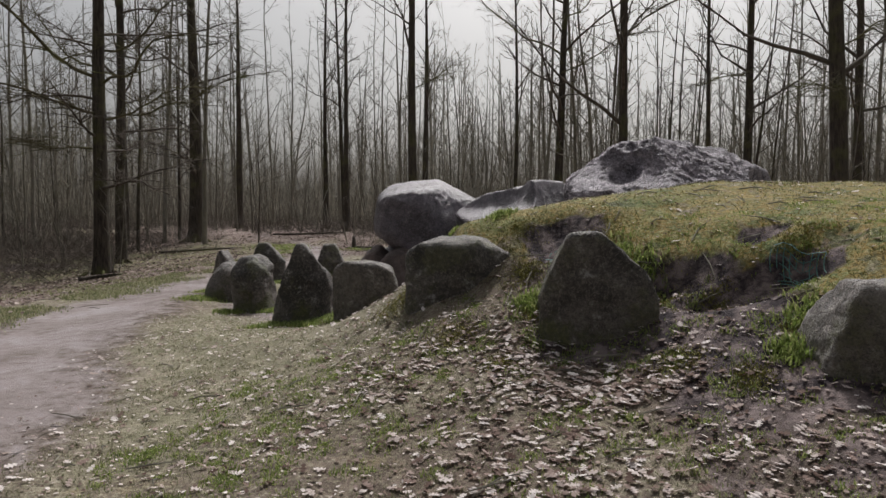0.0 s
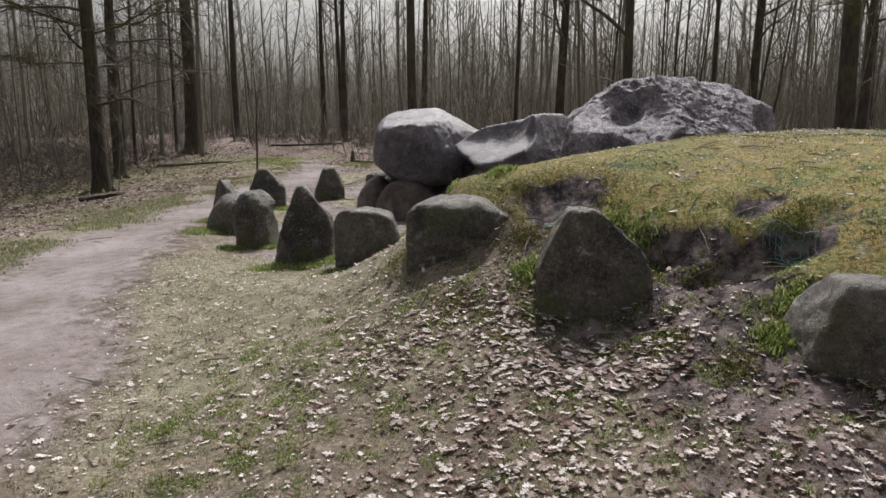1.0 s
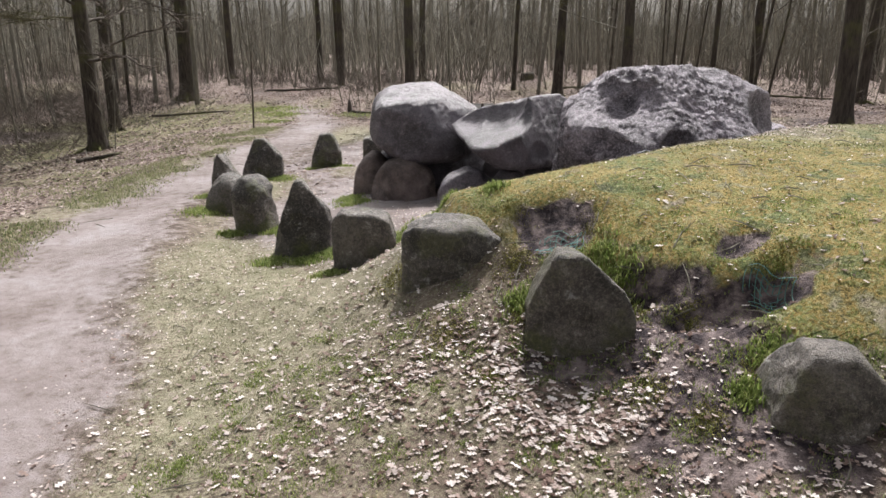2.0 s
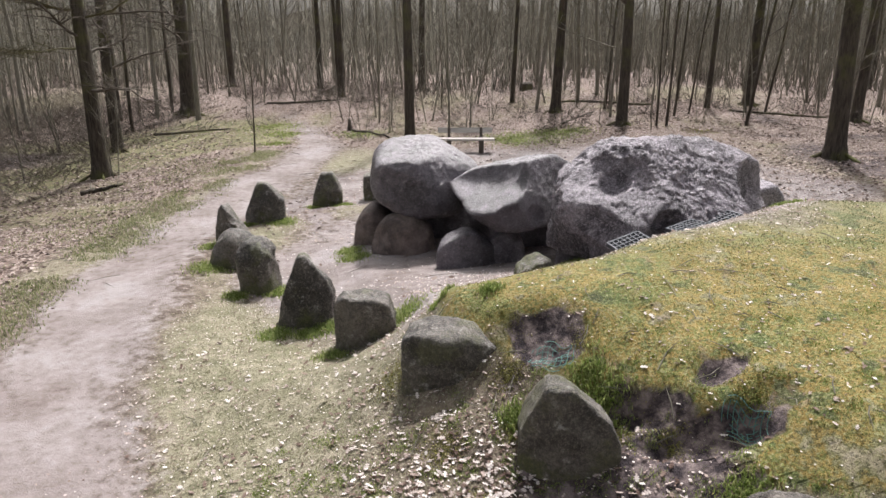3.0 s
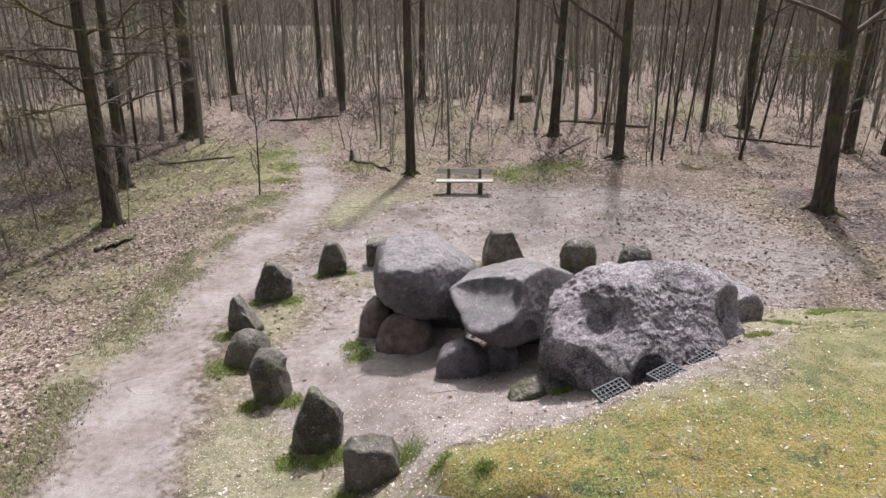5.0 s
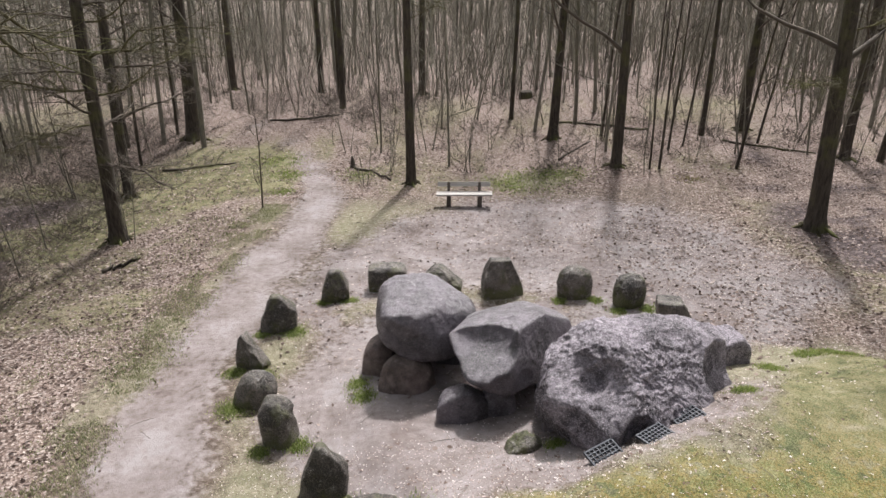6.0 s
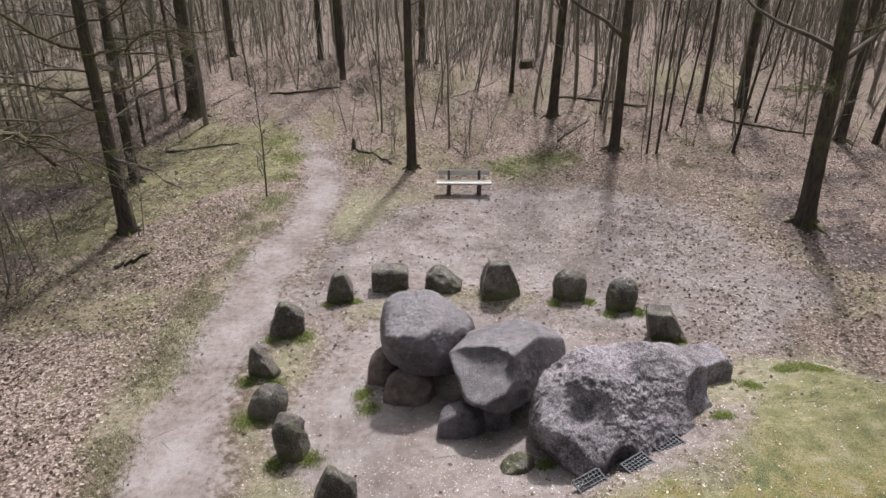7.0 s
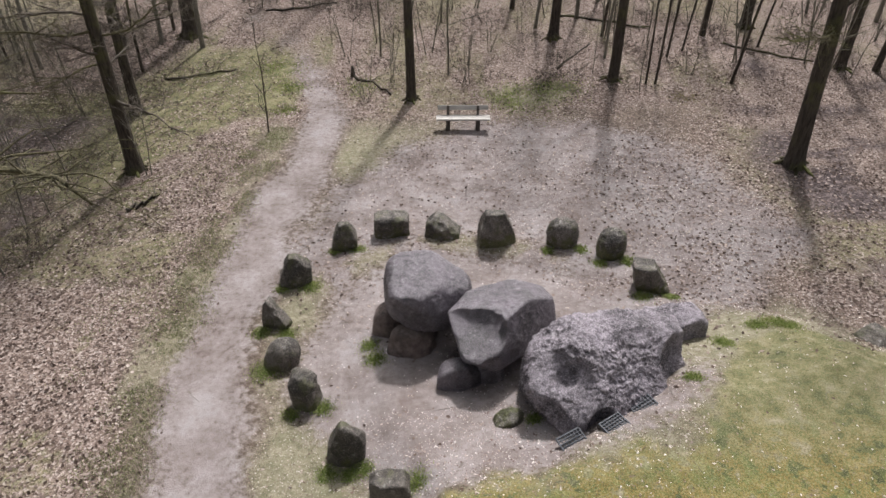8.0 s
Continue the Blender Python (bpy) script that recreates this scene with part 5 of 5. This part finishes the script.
def tuft_stuff(name, spots, per, seed, height, mat, label, width):
    rs = np.random.RandomState(seed)
    xs = np.concatenate([rs.normal(cx, r * 0.55, int(per * r / 0.2)) for cx, cy, r in spots])
    rs = np.random.RandomState(seed)
    ys = np.concatenate([rs.normal(cy, r * 0.55, 2 * int(per * r / 0.2))[int(per * r / 0.2):] for cx, cy, r in spots])
    return blades_at(name, xs, ys, rs, height, mat, label, width)


FRONT_RNG = random.Random(64)
SMALL_TUFTS = [(FRONT_RNG.uniform(-1.8, 3.6), FRONT_RNG.uniform(2.0, 5.2), FRONT_RNG.uniform(0.03, 0.11)) for _ in range(420)]
tuft_stuff("grass_tufts", SMALL_TUFTS, 260, 46, 0.026, FRESH, "small green grass tufts among fallen leaves", 0.003)
tuft_stuff("fresh_grass", TUFTS, 1000, 42, 0.055, FRESH, "tufts of fresh green grass round the stones", 0.005)
tuft_stuff("meadow_grass", [(3.4, 24.6, 1.5), (2.6, 24.2, 1.0), (4.6, 24.9, 1.0), (-5.9, 25.5, 0.7), (-6.6, 27.5, 1.0), (-5.6, 23.5, 0.5), (-3.0, 25.6, 0.8)], 280, 43, 0.06, FRESH, "patches of fresh green grass at the wood's edge", 0.010)


VERGE = plain_material("verge_grass", [(0.2, (0.11, 0.145, 0.055)), (0.5, (0.23, 0.24, 0.12)), (0.85, (0.42, 0.39, 0.26))], 5, 0.7, strength=0, random=0.6, thin=0.45)


def verge(x, y):
    sand, grass, moss, soil, leaves, on, path = masks(x, y)
    return np.clip(np.maximum(0.22 * smooth(-9.0, -7.4, x), smooth(-7.0, -6.2, x)) * smooth(-4.9, -5.4, x) * (1 - path) * clumpy(x, y, 0.8, 97, 0.42, 0.58), 0, 1)


blade_stuff("verge_grass", 130000, 44, (-9.5, -4.5, 5.5, 22), verge, 0.05, VERGE, "thin grass along the edge of the path", 0.007)

# ---- moss, sticks, logs ----
MOSSY = plain_material("moss", [(0.25, (0.11, 0.115, 0.033)), (0.55, (0.25, 0.235, 0.075)), (0.8, (0.38, 0.34, 0.14))], 34, 0.95, strength=1.0)
MOSS_SPOTS = [(0.07, 4.6, 0.16, 0.10), (0.60, 5.12, 0.13, 0.12), (1.28, 3.70, 0.14, 0.08), (1.73, 4.28, 0.10, 0.12), (1.38, 4.52, 0.20, 0.18), (-0.36, 5.65, 0.2, 0.06), (1.97, 3.66, 0.13, 0.10), (0.64, 4.62, 0.12, 0.10), (0.62, 5.55, 0.18, 0.12),
              (1.25, 5.2, 0.16, 0.1), (2.3, 4.35, 0.15, 0.1), (1.55, 3.4, 0.1, 0.05), (0.35, 4.1, 0.08, 0.04), (7.2, 10.9, 0.4, 0.14), (9.0, 23.5, 0.5, 0.2)]
tuft_stuff("moss_tufts", [(x, y, r * 1.1) for x, y, r, h in MOSS_SPOTS], 1500, 45, 0.02, MOSSY, "yellow-green moss and short grass cushions on the bank", 0.004)


def log_thing(name, a, b, r, seed, label, category="log", mat=BARK, twigs=4):
    rng = random.Random(seed)
    za, zb = at_land(*a) + r * 0.6, at_land(*b) + r * 0.6
    tb = Tubes()
    n = 8
    pts = [Vector((a[0] + (b[0] - a[0]) * k / n, a[1] + (b[1] - a[1]) * k / n + rng.gauss(0, r * 1.8) + 0.06 * math.hypot(b[0] - a[0], b[1] - a[1]) * math.sin(3.6 * k / n + seed), 0)) for k in range(n + 1)]
    for k, p in enumerate(pts):
        p.z = max(za + (zb - za) * k / n, at_land(p.x, p.y) + r * 0.5)
    pts.insert(0, pts[0] - (pts[1] - pts[0]) * 0.002)
    rad = [r * 0.2] + [r * (1 - 0.45 * k / n) for k in range(n + 1)]
    tb.tube(pts, rad, 8)
    ob = mesh_object(name, tb.v, tb.f, mat, None, smooth_shade=True)
    for k in range(twigs):
        tw = Tubes()
        p, d, rr = along(pts[1:], rad[1:], rng.uniform(0.2, 1))
        limb(tw, rng, p, Vector((rng.gauss(0, 1), rng.gauss(0, 1), 0.6)), rng.uniform(0.4, 1.2), rr * 0.35, 0.005, 4, 4, 0.2, -0.05)
        mesh_object("side_branch", tw.v, tw.f, TWIG, ob)
    return tagged(ob, label, category)


log_thing("fallen_log", (5.7, 32.4), (9.5, 31.2), 0.075, 1, "long fallen mossy tree trunk on the forest floor")
log_thing("fallen_log", (12.2, 28.6), (15.2, 27.2), 0.055, 2, "fallen weathered log among dead leaves")
log_thing("fallen_log", (-8.6, 34.4), (-5.2, 35.6), 0.06, 3, "dark fallen trunk behind the bend of the path")
log_thing("fallen_log", (-11.2, 26.9), (-8.4, 27.3), 0.05, 4, "dark fallen branch lying in mossy grass", twigs=9)
log_thing("fallen_branch", (-9.2, 17.3), (-8.5, 17.75), 0.07, 5, "short brown dead branch among leaves", "branch", twigs=2)
log_thing("fallen_branch", (-3.4, 26.5), (-1.85, 24.9), 0.06, 6, "crooked dead branch leaning on a post", "branch", twigs=2)
log_thing("fallen_branch", (4.8, 26.7), (6.5, 29.2), 0.05, 7, "thin fallen branch below an oak", "branch", twigs=6)
post = standing(0.16, 0.16, 0.50, 61, 0.0, 0.9, 0.9, 1.0, 9, DARKWOOD, "wooden_post", 0.15, 3, 0.03)
post.matrix_world = pose(-3.48, 26.6, at_land(-3.48, 26.6))
tagged(post, "short weathered wooden post at the wood's edge", "post")
stump = standing(0.75, 0.7, 0.4, 62, 0.1, 0.8, 0.8, 1.0, 7, BARK, "tree_stump", 0.15, 4)
stump.matrix_world = pose(4.9, 39.5, at_land(4.9, 39.5))
tagged(stump, "low mossy tree stump among thin trunks", "stump")


def stick_stuff():
    rng = random.Random(77)
    tb = Tubes()
    for k in range(420):
        if k < 120:
            x, y = rng.uniform(-2.5, 3.5), rng.uniform(2, 6)
        else:
            x, y = rng.uniform(-12, 14), rng.uniform(6, 26)
        L = rng.uniform(0.06, 0.3) * (1 if y < 8 else 1.8)
        a = rng.uniform(0, 6.3)
        z = at_land(x, y) + 0.012
        p, q = Vector((x, y, z)), Vector((x + math.cos(a) * L, y + math.sin(a) * L, 0))
        q.z = at_land(q.x, q.y) + 0.015
        m = p.lerp(q, 0.5) + Vector((rng.gauss(0, 0.02), rng.gauss(0, 0.02), 0.012))
        tb.tube([p, m, q], [0.004, 0.005, 0.002] if y < 8 else [0.004, 0.005, 0.002], 4)
    return mesh_object("twigs", tb.v, tb.f, TWIG)


tagged(stick_stuff(), "short dead twigs scattered over the ground", "twigs", kind="stuff")

# ---- grates and netting let into the mound ----
STEEL = plain_material("dull_plastic", [(0.3, (0.05, 0.053, 0.062)), (0.7, (0.14, 0.146, 0.16))], 12, 0.75, 0.0, strength=0.1, spec=0.2)
NETTING = plain_material("green_netting", [(0.3, (0.04, 0.11, 0.10)), (0.7, (0.12, 0.25, 0.22))], 10, 0.6, strength=0)


def build_grate():
    g = new("ground_grate")
    w, d = 0.36, 0.26
    bm = bmesh.new()
    for sx, sy, lx, ly in ((0, -d / 2, w, 0.02), (0, d / 2, w, 0.02), (-w / 2, 0, 0.02, d), (w / 2, 0, 0.02, d)):
        box(bm, sx, sy, 0, lx + 0.02 * (lx > ly), ly, 0.04, bevel=0)
    part("frame", bm, STEEL, g)
    for k in range(1, 7):
        part("bar", box(bmesh.new(), -w / 2 + w * k / 7, 0, 0, 0.012, d - 0.02, 0.034, bevel=0), STEEL, g)
    for k in range(1, 5):
        part("cross_bar", box(bmesh.new(), 0, -d / 2 + d * k / 5, 0.002, w - 0.02, 0.012, 0.034, bevel=0), STEEL, g)
    return tagged(g, "square dark plastic grid let into bare earth", "grate", "grates beside the large capstone")


grate = build_grate()


for i, (x, y, turn, tilt, size) in enumerate(((2.24, 7.46, 24, 14, 1.2), (2.97, 7.70, 30, 2, 0.95), (3.54, 8.14, 30, 6, 1.0))):
    m = Matrix.Translation((x, y, at_land(x, y) + 0.035 * size)) @ pose(0, 0, 0, tilt, -8, 0) @ pose(0, 0, 0, 0, 0, turn) @ Matrix.Scale(size, 4)
    if i == 0:
        grate.matrix_world = m
    else:
        copy_thing(grate, m)


def net_thing(cx, cy, w, d, turn, seed):
    rng = random.Random(seed)
    tb = Tubes()
    c, s = math.cos(radians(turn)), math.sin(radians(turn))

    def spot(u, v):
        u, v = u + 0.015 * math.sin(v * 30 + seed), v + 0.015 * math.sin(u * 25 + seed)
        x, y = cx + u * c - v * s, cy + u * s + v * c
        return Vector((x, y, at_land(x, y) + 0.015 + 0.02 * noise.noise(Vector((x * 9, y * 9, seed)))))

    for k in range(9):
        u = -w / 2 + w * k / 8
        L = rng.uniform(0.6, 1.0)
        tb.tube([spot(u, -d / 2 * L + d * L * q / 5) for q in range(6)], [0.0034] * 6, 3)
    for k in range(7):
        v = -d / 2 + d * k / 6
        L = rng.uniform(0.6, 1.0)
        tb.tube([spot(-w / 2 * L + w * L * q / 6, v) for q in range(7)], [0.0034] * 7, 3)
    return tagged(mesh_object("netting", tb.v, tb.f, NETTING), "torn green plastic netting bared in eroded soil", "netting", "bared netting")


net_thing(0.98, 5.16, 0.36, 0.24, -30, 3)
net_thing(2.20, 4.20, 0.30, 0.14, -35, 4)
